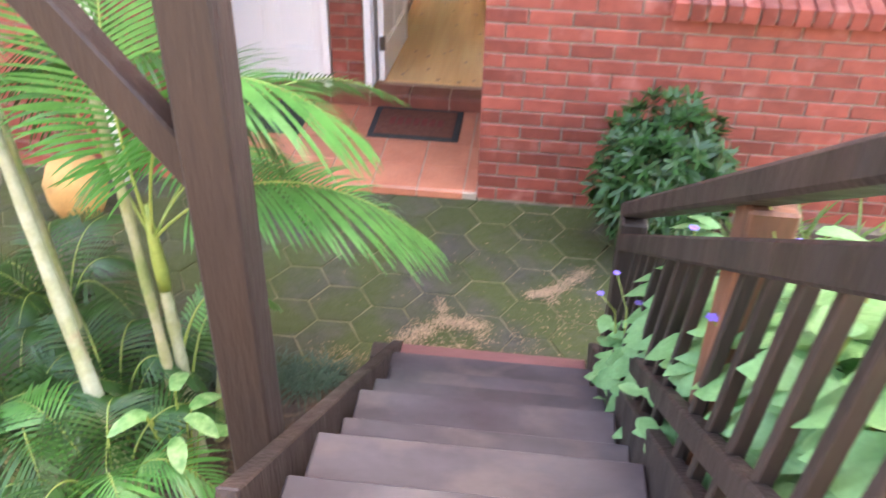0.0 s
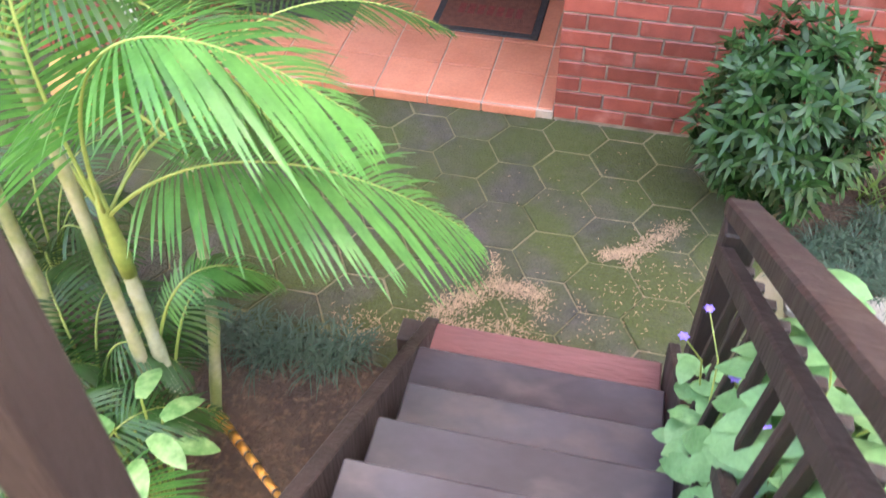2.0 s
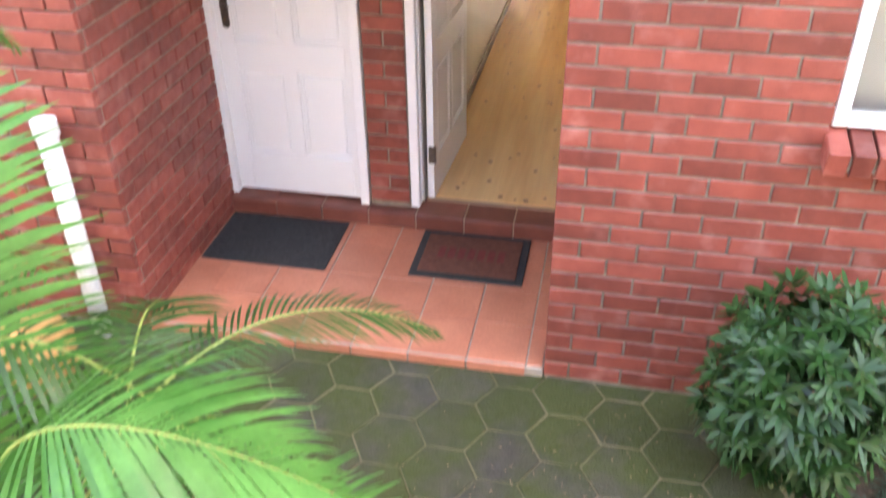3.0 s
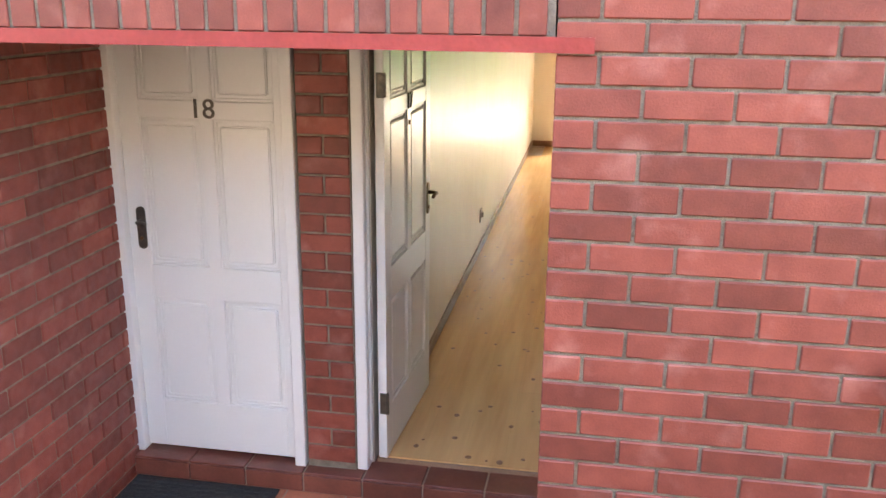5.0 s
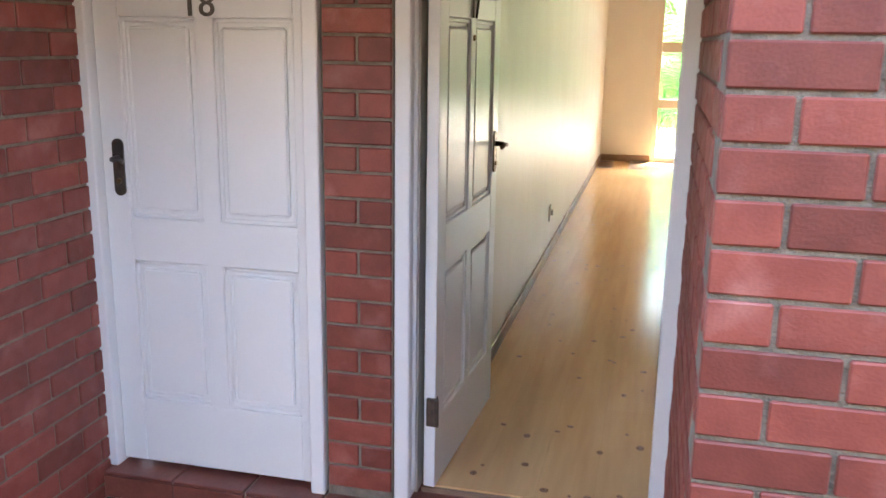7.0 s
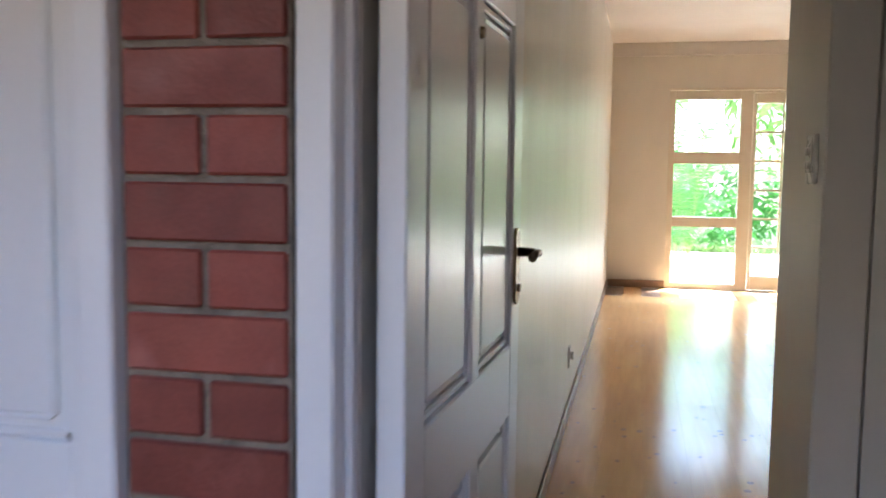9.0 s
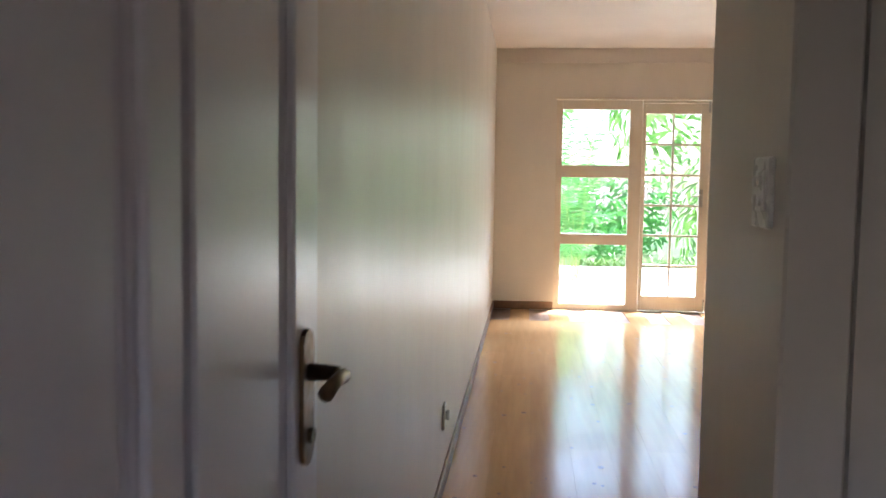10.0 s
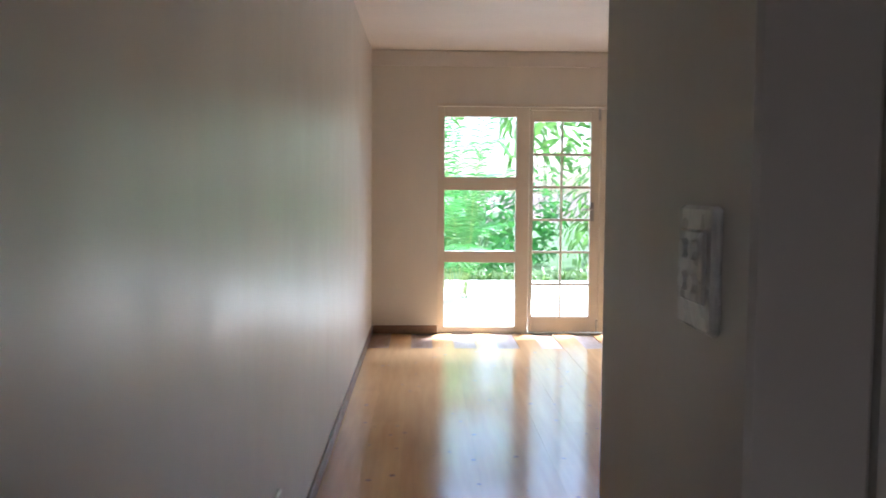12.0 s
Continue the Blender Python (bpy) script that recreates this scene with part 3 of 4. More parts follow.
part("handrail", beam((RX, -1.6, railz(-1.6, 1.065)), (RX, -4.2, railz(-4.2, 1.065)), 0.085, 0.055, 0.008), STAIN, railing)
part("mid_rail", beam((RX - 0.03, -1.69, railz(-1.69, 0.925)), (RX - 0.03, -4.2, railz(-4.2, 0.925)), 0.04, 0.058, 0.006), STAIN, railing)
part("bottom_rail", beam((RX - 0.03, -2.36, railz(-2.36, 0.50)), (RX - 0.03, -4.2, railz(-4.2, 0.50)), 0.035, 0.06, 0.006), STAIN, railing)
y = -1.86
while y > -4.0:
    if not -3.03 < y < -2.88:
        part("baluster", beam((RX - 0.035, y, railz(y, 0.40)), (RX + 0.012, y, railz(y, 0.93)), 0.027, 0.027, 0.003), STAIN, railing)
    y -= 0.132

tall_post = thing("roof_post", "tall dark timber post with a diagonal brace", "post")
part("post", box((-0.352, -3.035, -0.1), (-0.252, -2.935, 3.6), 0.006), STAIN, tall_post)
part("brace", beam((-0.32, -2.985, 1.86), (-1.3, -2.985, 3.17), 0.06, 0.068, 0.005), STAIN, tall_post)
part("bracket", box((-0.26, -3.03, 1.02), (-0.205, -2.94, 1.16), 0.004), STAIN, tall_post)
# ---- planting ----


def arc(base, ctrl, tip, n):
    a, b, c = Vector(base), Vector(ctrl), Vector(tip)
    return [a * (1 - t) ** 2 + b * 2 * t * (1 - t) + c * t * t for t in [i / n for i in range(n + 1)]]


def frond(parent, base, ctrl, tip, length, pairs, mat, width=0.022, start=0.22, droop=0.45, seed=0, sweep=0.35, lift=0.12):
    """A feather frond: an arching rib with two rows of narrow leaflets."""
    r = random.Random(seed)
    pts = arc(base, ctrl, tip, 24)
    rib = part("frond", tube(pts, [0.0055 * (1 - i / 24) + 0.0012 for i in range(25)], 5), RACHIS, parent, "", True)
    bm = bmesh.new()
    for k in range(pairs):
        f = start + (1 - start) * k / (pairs - 1)
        q = f * 24
        i = min(int(q), 23)
        p = pts[i].lerp(pts[i + 1], q - i)
        d = (pts[i + 1] - pts[i]).normalized()
        side = d.cross(Vector((0, 0, 1))).normalized()
        up = side.cross(d).normalized()
        g = (f - start) / (1 - start)
        ln = length * (0.55 + 0.9 * g - 1.25 * g ** 3) * r.uniform(0.9, 1.06)
        for sgn in (-1, 1):
            way = (side * sgn * (1 - 0.45 * g) + d * (sweep + 0.5 * g) + up * (lift + r.uniform(-0.08, 0.08))).normalized()
            blade(bm, p, way, up + side * sgn * 0.25, ln, width * 0.8 * r.uniform(0.85, 1.1), droop * r.uniform(0.8, 1.2), 4)
    part("leaflet_row", bm, mat, rib)["kind"] = "stuff"


def cane(parent, pts, r0, r1, mat=None):
    n = len(pts) - 1
    fine, rad = [], []
    for i in range(n * 6 + 1):
        q = i / 6
        j = min(int(q), n - 1)
        fine.append(Vector(pts[j]).lerp(Vector(pts[j + 1]), q - j))
        rad.append((r0 + (r1 - r0) * i / (n * 6)) * (1.12 if i % 3 == 0 else 1.0))
    part("cane", tube(fine, rad, 10), mat or CANE, parent, "ringed pale green cane", True)


palm = thing("areca_palm", "bright green feather palm beside the stair", "palm", at=(0, 0, 0))
CROWN = (-0.985, -1.985, 0.98)
cane(palm, [(-0.94, -2.04, -0.05), (-0.955, -2.02, 0.3), (-0.97, -2.0, 0.62), (-0.978, -1.99, 0.8)], 0.024, 0.021, PALECANE)
part("crownshaft", tube([(-0.977, -1.991, 0.77), (-0.98, -1.988, 0.86), (-0.985, -1.985, 0.98), (-0.99, -1.98, 1.12)], [0.023, 0.026, 0.02, 0.009], 10), RACHIS, palm, "smooth yellow-green crownshaft", True)
frond(palm, CROWN, (-0.52, -2.02, 1.52), (-0.06, -1.69, 0.86), 0.45, 52, PALM, 0.026, 0.16, 0.3, 1, 0.3, 0.02)
frond(palm, CROWN, (-0.80, -2.22, 2.05), (-0.25, -1.955, 1.42), 0.44, 52, PALM, 0.026, 0.2, 0.3, 2, 0.3, 0.02)
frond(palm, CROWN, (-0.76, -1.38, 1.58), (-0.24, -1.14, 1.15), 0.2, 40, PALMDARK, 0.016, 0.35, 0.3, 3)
frond(palm, CROWN, (-1.06, -2.05, 1.75), (-1.05, -1.72, 2.05), 0.5, 50, PALM, 0.026, 0.15, 0.2, 4, 0.25, 0.02)
frond(palm, CROWN, (-1.3, -1.9, 1.75), (-1.5, -1.6, 1.35), 0.34, 38, PALM, 0.022, 0.15, 0.4, 5)
frond(palm, CROWN, (-0.85, -1.65, 1.35), (-0.55, -1.42, 0.85), 0.28, 36, PALM, 0.02, 0.25, 0.4, 9)
frond(palm, (-0.95, -2.0, 0.5), (-0.85, -1.9, 0.9), (-0.68, -1.7, 0.5), 0.17, 30, PALM, 0.02, 0.15, 0.45, 6)
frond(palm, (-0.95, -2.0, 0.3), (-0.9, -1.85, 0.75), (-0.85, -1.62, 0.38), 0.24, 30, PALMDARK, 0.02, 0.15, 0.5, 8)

clump = thing("areca_palm", "dense clump of pale caned feather palms", "palm")
CANES = [((-1.10, -2.28, -0.05), (-1.238, -2.178, 0.43), (-1.421, -1.996, 1.07), (-1.62, -1.8, 1.75)),
         ((-0.98, -2.1, -0.05), (-1.0, -2.05, 0.5), (-1.06, -1.98, 1.1), (-1.1, -1.95, 1.5)),
         ((-1.3, -2.05, -0.05), (-1.42, -1.9, 0.5), (-1.62, -1.7, 1.2), (-1.75, -1.6, 1.9)),
         ((-1.45, -2.4, -0.05), (-1.6, -2.3, 0.6), (-1.8, -2.15, 1.3), (-1.95, -2.05, 1.9)),
         ((-0.9, -1.95, -0.05), (-0.86, -1.85, 0.4), (-0.84, -1.8, 0.8), (-0.83, -1.78, 1.05))]
for n, c in enumerate(CANES):
    cane(clump, c, (0.036, 0.02, 0.026)[n % 3], 0.018, PALECANE if n == 0 else CANE)
rr = random.Random(12)
for n, c in enumerate(CANES):
    top = Vector(c[3])
    for q in range(6):
        a = 6.2832 * (q + 0.5 * (n % 2)) / 6 + rr.uniform(-0.3, 0.3)
        out = Vector((math.cos(a), math.sin(a), 0)) * rr.uniform(0.45, 0.75)
        if n in (1, 4) and out.y < -0.15:
            continue
        if (top + out).x > -0.5:
            out.x = -0.5 - top.x
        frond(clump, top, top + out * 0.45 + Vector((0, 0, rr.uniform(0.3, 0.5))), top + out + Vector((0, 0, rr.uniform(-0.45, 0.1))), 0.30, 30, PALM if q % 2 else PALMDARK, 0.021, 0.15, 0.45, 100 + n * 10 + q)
LOW = [((-1.1, -2.44), 7), ((-1.9, -2.5), 7), ((-1.75, -1.5), 9), ((-1.25, -2.05), 9), ((-1.55, -2.2), 9)]
for n, ((x, y), cnt) in enumerate(LOW):
    young = thing("palm_seedling", "young feather palm with fronds fanning from the soil", "palm", "young palms")
    for q in range(cnt):
        a = 6.2832 * q / cnt + n
        out = Vector((math.cos(a), math.sin(a), 0)) * rr.uniform(0.3, 0.5)
        if x + out.x > -0.55:
            out.x = -0.55 - x
        b = Vector((x, y, -0.05))
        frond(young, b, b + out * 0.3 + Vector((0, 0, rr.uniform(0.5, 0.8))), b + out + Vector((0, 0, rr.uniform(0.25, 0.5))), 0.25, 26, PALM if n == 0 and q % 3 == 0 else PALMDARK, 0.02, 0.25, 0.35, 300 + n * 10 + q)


def leafy(name, label, category, centre, size, count, mat, leaf, width, seed, rosette=0, droop=0.25, stems=6, group=""):
    """A shrub: stems from the soil and leaves spread through an uneven rounded crown."""
    r = random.Random(seed)
    c, s = Vector(centre), Vector(size)
    t = thing(name, label, category, group)
    bm = bmesh.new()
    tips = []
    for k in range(stems):
        a = 6.2832 * k / stems
        tip = c + Vector((math.cos(a) * s.x * 0.6, math.sin(a) * s.y * 0.6, s.z * r.uniform(0, 0.6)))
        add_tube(bm, [(c.x + math.cos(a) * 0.04, c.y + math.sin(a) * 0.04, -0.06), c.lerp(tip, 0.4), tip], [0.012, 0.009, 0.004], 5)
    part("stems", bm, CANE, t)
    bm = bmesh.new()
    for k in range(count):
        v = Vector((r.gauss(0, 1), r.gauss(0, 1), r.gauss(0, 1))).normalized()
        lump = 1 + 0.22 * noise.noise(v * 2.3 + Vector((seed, 0, 0)))
        rad = lump * (1 - 0.42 * r.random() ** 2)
        p = c + Vector((v.x * s.x, v.y * s.y, v.z * s.z)) * rad
        if p.z < 0.0:
            continue
        axis = (v + Vector((0, 0, 0.35))).normalized()
        u = axis.cross(Vector((0.2, 0.5, 0.83))).normalized()
        w = axis.cross(u)
        for j in range(max(1, rosette)):
            a = 6.2832 * j / max(1, rosette) + r.random()
            side = u * math.cos(a) + w * math.sin(a)
            way = side + axis * r.uniform(0.25, 0.9) if rosette else side + axis * r.uniform(-0.1, 0.5)
            blade(bm, p, way, axis, leaf * r.uniform(0.75, 1.2), width * r.uniform(0.8, 1.15), droop, 4, 0.12)
    part("leaves", bm, mat, t)
    return t


leafy("shrub", "rounded dark green shrub with glossy whorled leaves against the wall", "shrub", (0.96, -0.42, 0.48), (0.33, 0.28, 0.40), 600, BUSH, 0.085, 0.026, 5, 7, 0.08)


def tuft(name, label, spots, mat, length, width, blades, seed, droop=0.7, rad=0.07):
    r = random.Random(seed)
    t = thing(name, label, "grass")
    for x, y in spots:
        bm = bmesh.new()
        for k in range(blades):
            a, q = r.uniform(0, 6.2832), rad * math.sqrt(r.random())
            p = Vector((x + q * math.cos(a), y + q * math.sin(a), -0.04))
            b = r.uniform(0, 6.2832)
            blade(bm, p, Vector((math.cos(b) * 0.55, math.sin(b) * 0.55, r.uniform(0.6, 1.2))), Vector((math.cos(b), math.sin(b), 0.3)), length * r.uniform(0.6, 1.15), width, droop, 4)
        part("tuft", bm, mat, t)
    return t


tuft("mondo_grass", "dark blue-green grass edging the soil bed", [(-1.18, -1.56), (-1.06, -1.62), (-0.95, -1.56), (-0.84, -1.62), (-0.74, -1.57), (-0.63, -1.60), (-0.54, -1.55), (-1.32, -1.6), (-1.45, -1.55)], MONDO, 0.25, 0.007, 150, 3)
tuft("mondo_grass", "soft blue-green grass at the foot of the shrub", [(1.2, -0.62), (1.32, -0.55), (1.42, -0.66), (1.3, -0.78), (1.45, -0.42), (1.55, -0.58), (1.1, -0.72), (1.5, -0.8)], MONDO, 0.26, 0.006, 150, 4)
tuft("strap_lily", "upright yellow-green strap leaves by the brick wall", [(1.45, -0.25), (1.62, -0.2), (1.8, -0.25), (2.0, -0.3)], STRAPLEAF, 0.55, 0.022, 22, 5, 0.35, 0.08)
tuft("mondo_grass", "dark grass clump under the palm", [(-1.0, -2.55), (-1.15, -2.45), (-0.9, -2.4)], MONDO, 0.2, 0.007, 110, 6)

HERBS = [(0.80, -2.05, 0.52, 0.11, 0.15, 0.24, 26), (0.92, -2.3, 0.62, 0.24, 0.26, 0.40, 100), (1.05, -2.8, 0.85, 0.26, 0.3, 0.5, 130), (1.0, -3.25, 1.05, 0.24, 0.3, 0.55, 120), (1.4, -2.6, 0.7, 0.28, 0.3, 0.5, 110), (1.5, -3.15, 0.95, 0.3, 0.3, 0.55, 110), (0.86, -2.55, 0.42, 0.15, 0.2, 0.35, 50), (1.3, -2.1, 0.42, 0.24, 0.24, 0.34, 80), (1.2, -3.7, 1.2, 0.35, 0.35, 0.6, 120), (0.86, -2.75, 0.95, 0.12, 0.25, 0.3, 60), (0.88, -3.15, 1.2, 0.12, 0.25, 0.3, 60), (0.88, -3.55, 1.45, 0.12, 0.22, 0.3, 50)]
rf = random.Random(31)
for n, (x, y, z, a, b, c, cnt) in enumerate(HERBS):
    x, z = x - 0.05 * (n > 0), z + 0.3 * (n > 0)
    plant = leafy("flowering_herb", "pale green leafy herb with small violet flowers" if n else "pale green herb leaning through the stair railing", "plant", (x, y, z), (a, b, c), cnt * 3, HERB, 0.115, 0.092, 50 + n, 0, 0.25, 5, "flowering herbs")
    for q in range(4):
        p = Vector((x + rf.uniform(-a, a), y + rf.uniform(-b, b), z + c * rf.uniform(0.5, 0.95)))
        tip = p + Vector((rf.uniform(-0.08, 0.04), rf.uniform(-0.05, 0.08), rf.uniform(0.12, 0.24)))
        part("flower_stalk", tube([p, p.lerp(tip, 0.5) + Vector((0.015, 0, 0.01)), tip], [0.003, 0.0025, 0.002], 5), RACHIS, plant)
        bm = bmesh.new()
        for j in range(6):
            e = 6.2832 * j / 6
            blade(bm, tip, (math.cos(e), math.sin(e), 0.35), (0, 0, 1), 0.017, 0.014, 0.2, 3)
        part("flower", bm, FLOWER, plant, "small violet flower")
# the spray that hangs over the lower rail
spray = thing("flowering_herb", "pale leafy spray with violet flowers reaching over the stair", "plant", "flowering herbs")
bm = bmesh.new()
for k in range(46):
    p = Vector((0.655 + rf.uniform(-0.09, 0.09), -2.08 + rf.uniform(-0.16, 0.14), 0.72 + rf.uniform(-0.13, 0.1)))
    e = rf.uniform(0, 6.2832)
    blade(bm, p, (math.cos(e), math.sin(e), 0.15), (0, 0, 1), rf.uniform(0.065, 0.095), 0.068, 0.25, 5, 0.1)
part("leaves", bm, HERB, spray)
for p, tip in (((0.62, -2.02, 0.75), (0.549, -1.997, 0.92)), ((0.64, -2.1, 0.75), (0.60, -1.93, 0.96)), ((0.66, -2.15, 0.8), (0.642, -2.2, 1.05)), ((0.7, -2.6, 1.0), (0.66, -2.5, 1.1))):
    p, tip = Vector(p), Vector(tip)
    part("flower_stalk", tube([p, p.lerp(tip, 0.5) + Vector((0.02, 0, 0.02)), tip], [0.003, 0.0025, 0.002], 5), RACHIS, spray)
    bm = bmesh.new()
    for j in range(6):
        e = 6.2832 * j / 6
        blade(bm, tip, (math.cos(e), math.sin(e), 0.35), (0, 0, 1), 0.016, 0.013, 0.2, 3)
    part("flower", bm, FLOWER, spray, "small violet flower")

low_spray = thing("flowering_herb", "pale leafy spray growing through the lower rail", "plant", "flowering herbs")
part("stem", tube([(0.86, -2.9, 0.5), (0.78, -2.85, 0.95), (0.70, -2.8, 1.16)], [0.007, 0.006, 0.004], 6), RACHIS, low_spray, "", True)
bm = bmesh.new()
for k in range(30):
    p = Vector((0.68 + rf.uniform(-0.08, 0.08), -2.78 + rf.uniform(-0.16, 0.14), 1.12 + rf.uniform(-0.12, 0.06)))
    e = rf.uniform(0, 6.2832)
    blade(bm, p, (math.cos(e), math.sin(e), 0.15), (0, 0, 1), rf.uniform(0.055, 0.09), 0.064, 0.25, 5, 0.1)
part("leaves", bm, HERB, low_spray)

caladium = thing("variegated_plant", "low plant with broad white-green variegated leaves", "plant")
for n in range(9):
    e = 6.2832 * n / 9 + 0.3
    x, y, z = -0.89 + 0.08 * math.cos(e), -2.3 + 0.08 * math.sin(e), 0.36 + 0.07 * (n % 3)
    part("stalk", tube([(-0.89, -2.3, -0.05), (x, y, z)], [0.006, 0.004], 5), RACHIS, caladium)
    bm = bmesh.new()
    blade(bm, (x, y, z), (math.cos(e), math.sin(e), 0.15), (0, 0, 1), 0.14, 0.09, 0.4, 6, 0.12)
    part("leaf", bm, VARIEG, caladium)

stick = thing("bamboo_stick", "amber bamboo stick with dark bands lying against the stair", "stick")
sa, sb = Vector((-0.93, -1.90, -0.01)), Vector((-0.40, -2.40, 0.40))
for n in range(9):
    a, b = sa.lerp(sb, n / 9), sa.lerp(sb, (n + 0.86) / 9)
    c = sa.lerp(sb, (n + 1) / 9)
    w = 0.02 - 0.0012 * n
    part("segment", tube([a, b], [w, w * 0.97], 8), AMBER, stick, "", True)
    part("band", tube([b, c], [w * 1.02, w * 1.02], 8), DARKBAND, stick, "", True)

pipe = thing("downpipe", "short white plastic pipe standing at the brick wall", "pipe")
part("pipe", tube([(-2.11, -0.075, -0.1), (-2.11, -0.075, 1.08)], [0.045, 0.045], 16), PIPE, pipe, "", True)
part("collar", tube([(-2.11, -0.075, 1.06), (-2.11, -0.075, 1.13)], [0.054, 0.054], 16), PIPE, pipe)
urn = thing("clay_pot", "pale ochre clay pot among the palms", "pot")
part("body", tube([(-2.2, -0.42, -0.04), (-2.2, -0.42, 0.08), (-2.2, -0.42, 0.2), (-2.2, -0.42, 0.3)], [0.1, 0.16, 0.17, 0.13], 16), material("ochre_clay", (0.55, 0.30, 0.10), 0.8), urn, "", True)

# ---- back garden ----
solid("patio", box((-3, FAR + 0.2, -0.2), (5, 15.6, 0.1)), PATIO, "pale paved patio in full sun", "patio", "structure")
solid("lawn", box((-14, 15.6, -0.3), (16, 40, 0.08)), LAWN, "green lawn behind the patio", "lawn", "structure")
rg = random.Random(77)
back = thing("areca_palm", "tall feather palm at the patio edge", "palm")
for q in range(26):
    a = rg.uniform(0, 6.2832)
    b = Vector((0.15 + rg.uniform(-0.25, 0.15), 13.6 + rg.uniform(-0.4, 0.4), 0.1))
    out = Vector((math.cos(a), math.sin(a), 0)) * rg.uniform(0.3, 0.95)
    h = rg.uniform(0.6, 3.4)
    frond(back, b, b + out * 0.25 + Vector((0, 0, h)), b + out + Vector((0, 0, h * 0.75)), 0.42, 26, PALM, 0.035, 0.3, 0.4, 500 + q)
for n in range(13):
    x = -5 + n * 1.15 + rg.uniform(-0.3, 0.3)
    leafy("garden_shrub", "sunlit leafy shrub at the end of the garden", "shrub", (x, 17.4 + rg.uniform(-0.7, 1.6), rg.uniform(0.6, 1.3)), (0.9, 0.8, rg.uniform(0.7, 1.3)), 520, rg.choice([SUNLEAF, HERB, PALM]), 0.22, 0.08, 600 + n, 0, 0.3, 5, "garden shrubs")
for n in range(6):
    leafy("garden_tree", "tall leafy tree beyond the garden shrubs", "tree", (-7.5 + n * 3.4, 23 + rg.uniform(-1, 1.5), rg.uniform(3.0, 4.5)), (1.5, 1.3, 2.2), 520, rg.choice([SUNLEAF, HERB]), 0.36, 0.13, 700 + n, 0, 0.3, 4, "garden trees")
tuft("border_grass", "long bright grass along the patio", [(0.6 + 0.28 * i, 15.9 + 0.2 * (i % 2)) for i in range(10)], STRAPLEAF, 0.75, 0.025, 50, 8, 0.5, 0.2)
# ---- pieces: bricks, tiles, pavers, planks ----


def brick_mesh(w, h, d):
    return to_mesh("brick", box((-w / 2, -d / 2, -h / 2), (w / 2, d / 2, h / 2), 0.0035), BRICK)


BH = COURSE - 0.0095
FULL, HALF = brick_mesh(MODULE - 0.0095, BH, 0.04), brick_mesh(MODULE / 2 - 0.0095, BH, 0.04)
LONGFULL, LONGHALF = brick_mesh(MODULE + 0.0265, BH, 0.04), brick_mesh(MODULE / 2 + 0.0265, BH, 0.04)
rb = random.Random(9)


def lay(mesh, parent, x, y, z, turn=0.0, name="brick"):
    ob = new(name, mesh)
    ob.parent = parent
    ob.matrix_basis = Matrix.Translation((x, y, z)) @ pose(0, 0, 0, rb.uniform(-0.25, 0.25), rb.uniform(-0.3, 0.3), turn + rb.uniform(-0.3, 0.3))


ROWS = 34
for row in range(ROWS):
    z = BASE + (row + 0.5) * COURSE
    # front wall: odd rows open with a stretcher, even rows with a header
    x = 0.0
    if not row % 2:
        lay(HALF, wall_front, MODULE / 4, 0.02, z)
        x = MODULE / 2
    while x < 2.55:
        c = x + MODULE / 2
        if not (c + 0.07 > 0.93 and 1.19 < z < 2.36):
            closer = 1.19 < z < 2.36 and 0.6 < x < 0.7
            lay(LONGFULL if closer else FULL, wall_front, c + (0.018 if closer else 0), 0.02 + rb.uniform(-0.0015, 0.0015), z)
        elif x < 0.80 and c + 0.07 > 0.93:
            lay(LONGHALF, wall_front, x + MODULE / 4 + 0.018, 0.02, z)
        x += MODULE
    # wall beside the recess, towards the far left
    x = XL
    if row % 2:
        lay(HALF, wall_left, x - MODULE / 4, 0.02, z)
        x -= MODULE / 2
    while x > -3.6:
        lay(FULL, wall_left, x - MODULE / 2, 0.02 + rb.uniform(-0.0015, 0.0015), z)
        x -= MODULE
    if z < 2.25:
        y = 0.042
        if not row % 2:
            lay(HALF, wall_porch_left, XL - 0.02, y + MODULE / 4 - 0.02, z, 90)
            y += MODULE / 2 - 0.02
        while y < D - 0.1:
            lay(FULL, wall_porch_left, XL - 0.02, y + MODULE / 2, z, 90)
            y += MODULE
        if y < D - 0.02:
            lay(HALF, wall_porch_left, XL - 0.02, y + MODULE / 4, z, 90)
        y = 0.042 + (MODULE / 2 if row % 2 else 0)
        while y < D - 0.13:
            lay(FULL, wall_porch_right, 0.023, y + MODULE / 2, z, 90)
            y += MODULE
        if z > 0.14:
            if row % 2:
                lay(HALF, pillar, -0.97 - MODULE / 4, D + 0.02, z)
                lay(HALF, pillar, -0.97 + MODULE / 4, D + 0.02, z)
            else:
                lay(FULL, pillar, -0.97, D + 0.02, z)
    if z > 2.31:
        x = XL if row % 2 else XL + MODULE / 2
        while x < -MODULE / 2:
            lay(FULL, wall_above, x + MODULE / 2, 0.02, z)
            x += MODULE
SOLDIER = to_mesh("brick", box((-0.036, -0.02, -0.104), (0.036, 0.02, 0.104), 0.0035), BRICK)
x = XL - 0.12
while x < -0.03:
    lay(SOLDIER, wall_above, x + 0.042, 0.02, 2.205)
    x += 0.0835

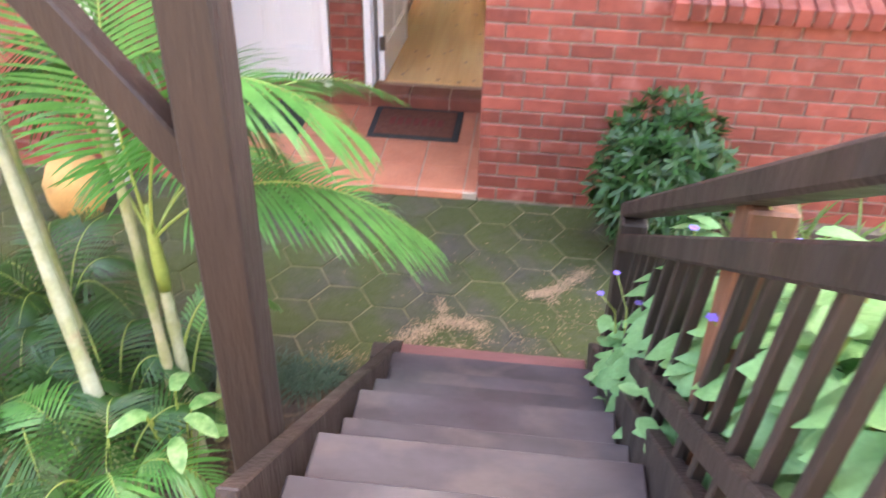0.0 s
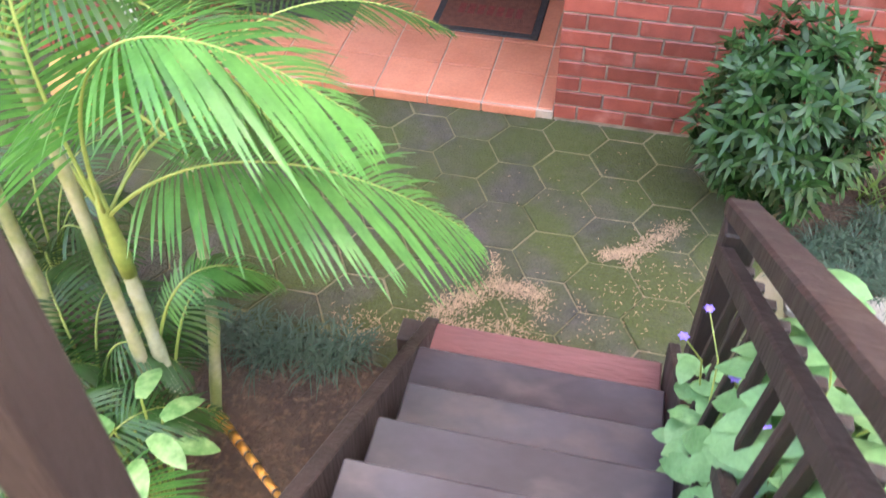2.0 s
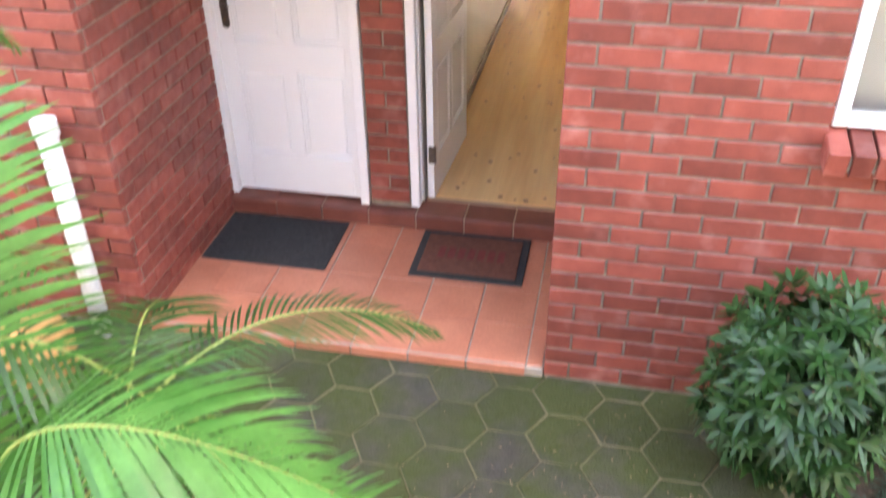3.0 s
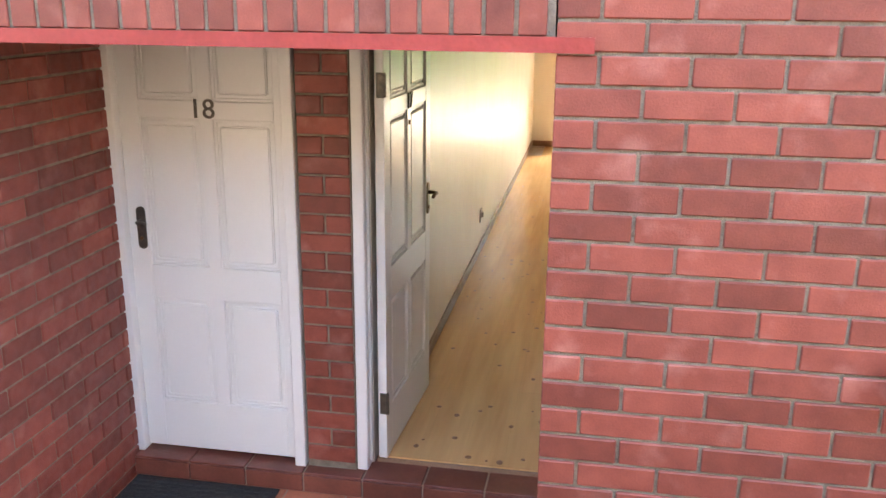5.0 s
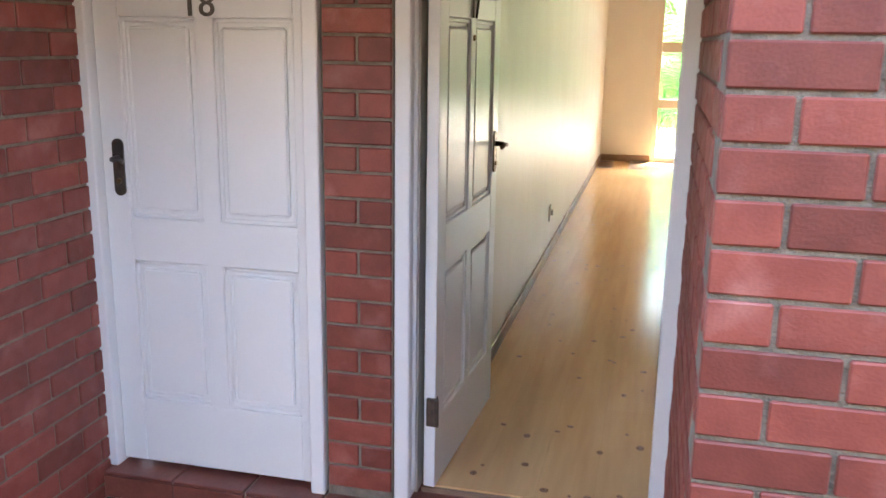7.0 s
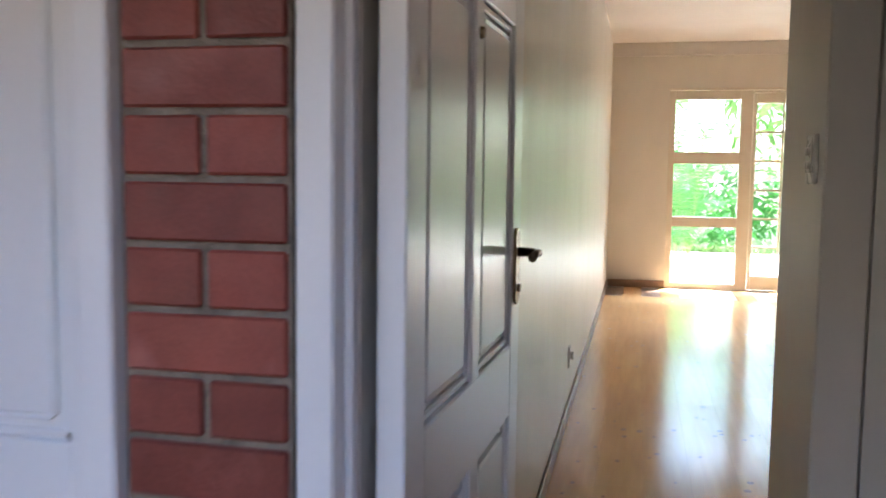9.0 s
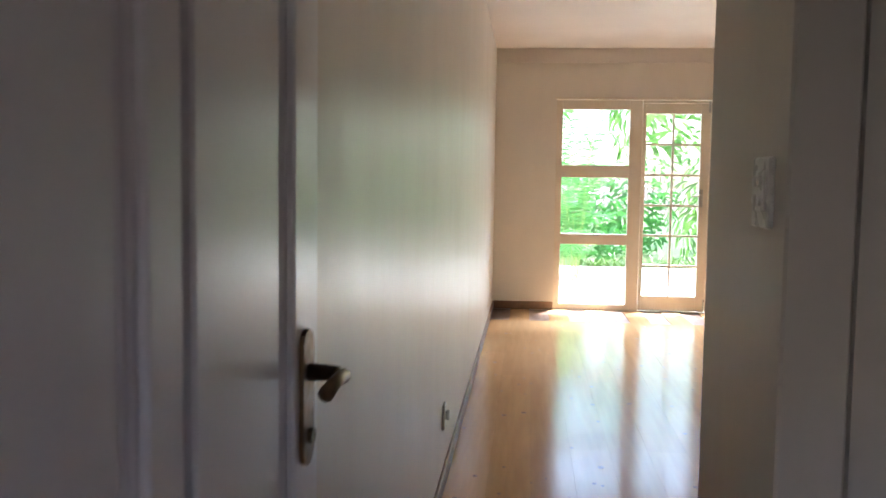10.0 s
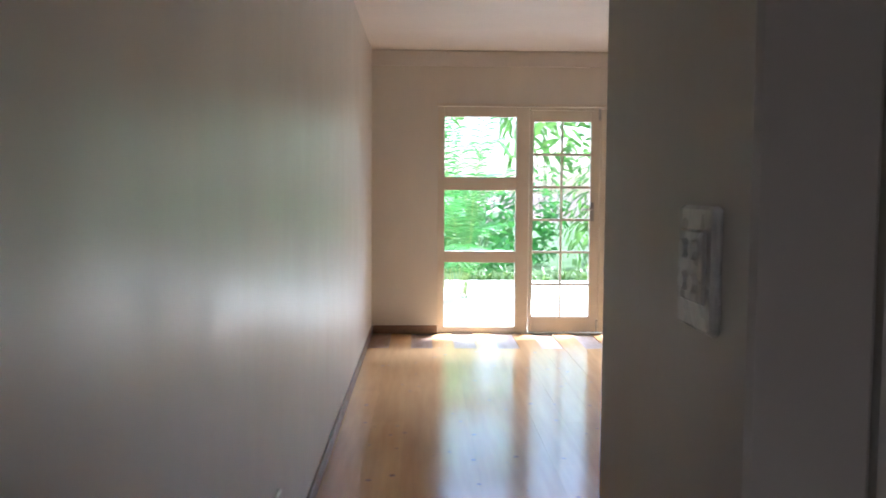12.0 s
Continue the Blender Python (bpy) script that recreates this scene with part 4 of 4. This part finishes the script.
# porch tiles
TW = 0.272
TILE = to_mesh("tile", box((-TW / 2 + 0.004, -TW / 2 + 0.004, -0.006), (TW / 2 - 0.004, TW / 2 - 0.004, 0.006), 0.002), PORCH)
NARROW = to_mesh("tile", box((-0.034, -TW / 2 + 0.004, -0.006), (0.034, TW / 2 - 0.004, 0.006), 0.002), PORCH)
EDGE = to_mesh("tile", box((-TW / 2 + 0.004, -0.006, -0.024), (TW / 2 - 0.004, 0.006, 0.024), 0.003), PORCH)
for j in range(4):
    y = 0.014 + TW * (j + 0.5)
    if y > D - 0.05:
        continue
    yy = min(y, D - 0.05 - TW / 2)
    lay(NARROW, porch, -0.039, yy, 0.0455 - 0.0004 * j, name="tile")
    for i in range(7):
        x = -0.077 - TW * (i + 0.5)
        if x - TW / 2 > XL - 0.12:
            lay(TILE, porch, max(x, XL + TW / 2), yy, 0.0455 - 0.0004 * j - (0.0003 if x < XL + TW / 2 else 0), name="tile")
for i in range(7):
    x = -0.077 - TW * (i + 0.5)
    lay(EDGE, porch, max(x, XL + TW / 2), -0.003 - (0.0005 if i == 6 else 0), 0.027, name="tile")
STEPTOP = to_mesh("tile", box((-0.136 + 0.004, -0.11, -0.006), (0.136 - 0.004, 0.11, 0.006), 0.003), THRESH)
STEPFACE = to_mesh("tile", box((-0.136 + 0.004, -0.006, -0.04), (0.136 - 0.004, 0.006, 0.04), 0.002), THRESH)
for i in range(7):
    x = -0.136 - 0.272 * i
    x = max(x, XL + 0.136)
    lay(STEPTOP, threshold, x, D + 0.05, 0.142 - (0.0005 if i == 6 else 0), name="tile")
    lay(STEPFACE, threshold, x, D - 0.056 - (0.0005 if i == 6 else 0), 0.094, name="tile")

# hexagonal pavers
R = 0.158
pave = thing("pavement", "mossy grey hexagonal pavers with sandy weedy joints", "pavement", kind="structure")
part("joint_bed", box((-4.5, -1.50, -0.06), (1.05, 0.006, -0.006)), JOINT, pave)
bm = bmesh.new()
ring0 = [bm.verts.new((0.154 * math.cos(math.radians(60 * k)), 0.154 * math.sin(math.radians(60 * k)), -0.03)) for k in range(6)]
ring1 = [bm.verts.new((0.154 * math.cos(math.radians(60 * k)), 0.154 * math.sin(math.radians(60 * k)), -0.004)) for k in range(6)]
ring2 = [bm.verts.new((0.148 * math.cos(math.radians(60 * k)), 0.148 * math.sin(math.radians(60 * k)), 0.0)) for k in range(6)]
for a, b in ((ring0, ring1), (ring1, ring2)):
    for k in range(6):
        bm.faces.new((a[k], a[(k + 1) % 6], b[(k + 1) % 6], b[k]))
bm.faces.new(ring2)
HEX = to_mesh("paver", bm, PAVER)
HX, HY = 0.125, -0.63
for i in range(-18, 5):
    for j in range(-6, 4):
        x, y = HX + i * 1.5 * R, HY + (j + 0.5 * (i % 2)) * math.sqrt(3) * R
        if -1.46 < y < 0.1 and -4.2 < x < 1.0:
            ob = new("paver", HEX)
            ob.parent = pave
            ob.matrix_basis = Matrix.Translation((x, y, rb.uniform(-0.003, 0.003))) @ pose(0, 0, 0, rb.uniform(-0.6, 0.6), rb.uniform(-0.6, 0.6), rb.uniform(-1.5, 1.5))

# dry litter swept into the joints
bm = bmesh.new()
rl = random.Random(21)
for (ax, ay), (bx, by), spread, cnt in (((0.34, -0.86), (0.47, -0.80), 0.022, 500), ((0.47, -0.80), (0.64, -0.6), 0.026, 600), ((-0.26, -1.3), (-0.06, -1.12), 0.035, 800), ((-0.06, -1.12), (0.12, -1.12), 0.028, 600), ((-0.3, -1.36), (0.1, -1.34), 0.05, 700), ((0.1, -1.4), (0.7, -0.9), 0.12, 200), ((-0.6, -0.9), (0.5, -0.35), 0.25, 90), ((-0.05, -1.1), (-0.1, -0.95), 0.02, 160), ((0.1, -1.1), (0.14, -1.25), 0.025, 160), ((0.43, -0.8), (0.46, -0.92), 0.02, 120), ((0.35, -1.2), (0.75, -0.75), 0.16, 160), ((-0.6, -1.4), (-0.42, -1.45), 0.05, 200)):
    for k in range(cnt):
        f = rl.random()
        p = Vector((ax + (bx - ax) * f + rl.gauss(0, spread), ay + (by - ay) * f + rl.gauss(0, spread * 0.8), 0.002 + rl.random() * 0.006))
        e = rl.uniform(0, 6.2832)
        blade(bm, p, (math.cos(e), math.sin(e), 0.1), (0, 0, 1), rl.uniform(0.006, 0.015), rl.uniform(0.002, 0.004), 0, 1)
solid("plant_litter", bm, LITTER, "drifts of pale dry plant litter on the pavers", "litter", "stuff")

# flagstones right of the stair
flags = thing("flagstone_path", "pale irregular flagstones set in soil", "path", kind="structure")
rs = random.Random(5)
for i in range(5):
    for j in range(7):
        x, y = 1.15 + i * 0.27 + rs.uniform(-0.04, 0.04), -0.95 - j * 0.25 + rs.uniform(-0.04, 0.04)
        bm = bmesh.new()
        n = rs.choice([5, 6, 7])
        outline = [(x + 0.125 * rs.uniform(0.85, 1.1) * math.cos(6.2832 * k / n), y + 0.115 * rs.uniform(0.85, 1.1) * math.sin(6.2832 * k / n)) for k in range(n)]
        lo = [bm.verts.new((a, b, -0.05)) for a, b in outline]
        mid = [bm.verts.new((a, b, -0.006)) for a, b in outline]
        hi = [bm.verts.new((x + (a - x) * 0.93, y + (b - y) * 0.93, 0.002)) for a, b in outline]
        for p, q in ((lo, mid), (mid, hi)):
            for k in range(n):
                bm.faces.new((p[k], p[(k + 1) % n], q[(k + 1) % n], q[k]))
        bm.faces.new(hi)
        part("flagstone", bm, STONE, flags)

# pine planks
floor = thing("floor", "varnished knotty pine plank floor", "floor", kind="structure")
PW, PL = 0.19, 1.6
planks = [to_mesh("plank", box((0.0001, 0.0001, -0.007), (PW - 0.0001, ln - 0.0001, 0.0), 0.0003), PINE) for ln in (PL, PL / 2)]
knot_bm = bmesh.new()
rk = random.Random(3)
for i in range(26):
    x = LW + 0.002 + i * PW
    if x + PW > 4.2:
        break
    y = D + 0.112 - (PL / 2 if i % 2 else 0)
    while y < FAR + 0.02:
        ln, y0 = PL, y
        if y < D + 0.1:
            ln, y0 = PL / 2, y + PL / 2
        if not (x > 0.34 and y0 + ln < 3.1) and y0 + ln < FAR + 0.7:
            ob = new("plank", planks[0] if ln == PL else planks[1])
            ob.parent = floor
            ob.matrix_basis = Matrix.Translation((x, y0, FLOORZ + rk.uniform(-0.0001, 0.0001)))
        y += PL
for k in range(430):
    x, y = rk.uniform(LW + 0.03, 2.6), D + 0.15 + (FAR - D - 0.4) * rk.random() ** 1.6
    a, s = rk.uniform(0.006, 0.016), rk.uniform(0.9, 1.5)
    ring = [knot_bm.verts.new((x + a * math.cos(6.2832 * q / 9), y + a * s * math.sin(6.2832 * q / 9), FLOORZ + 0.0009)) for q in range(9)]
    knot_bm.faces.new(ring)
part("knots", knot_bm, KNOT, floor, "dark round knots in the pine")["kind"] = "stuff"
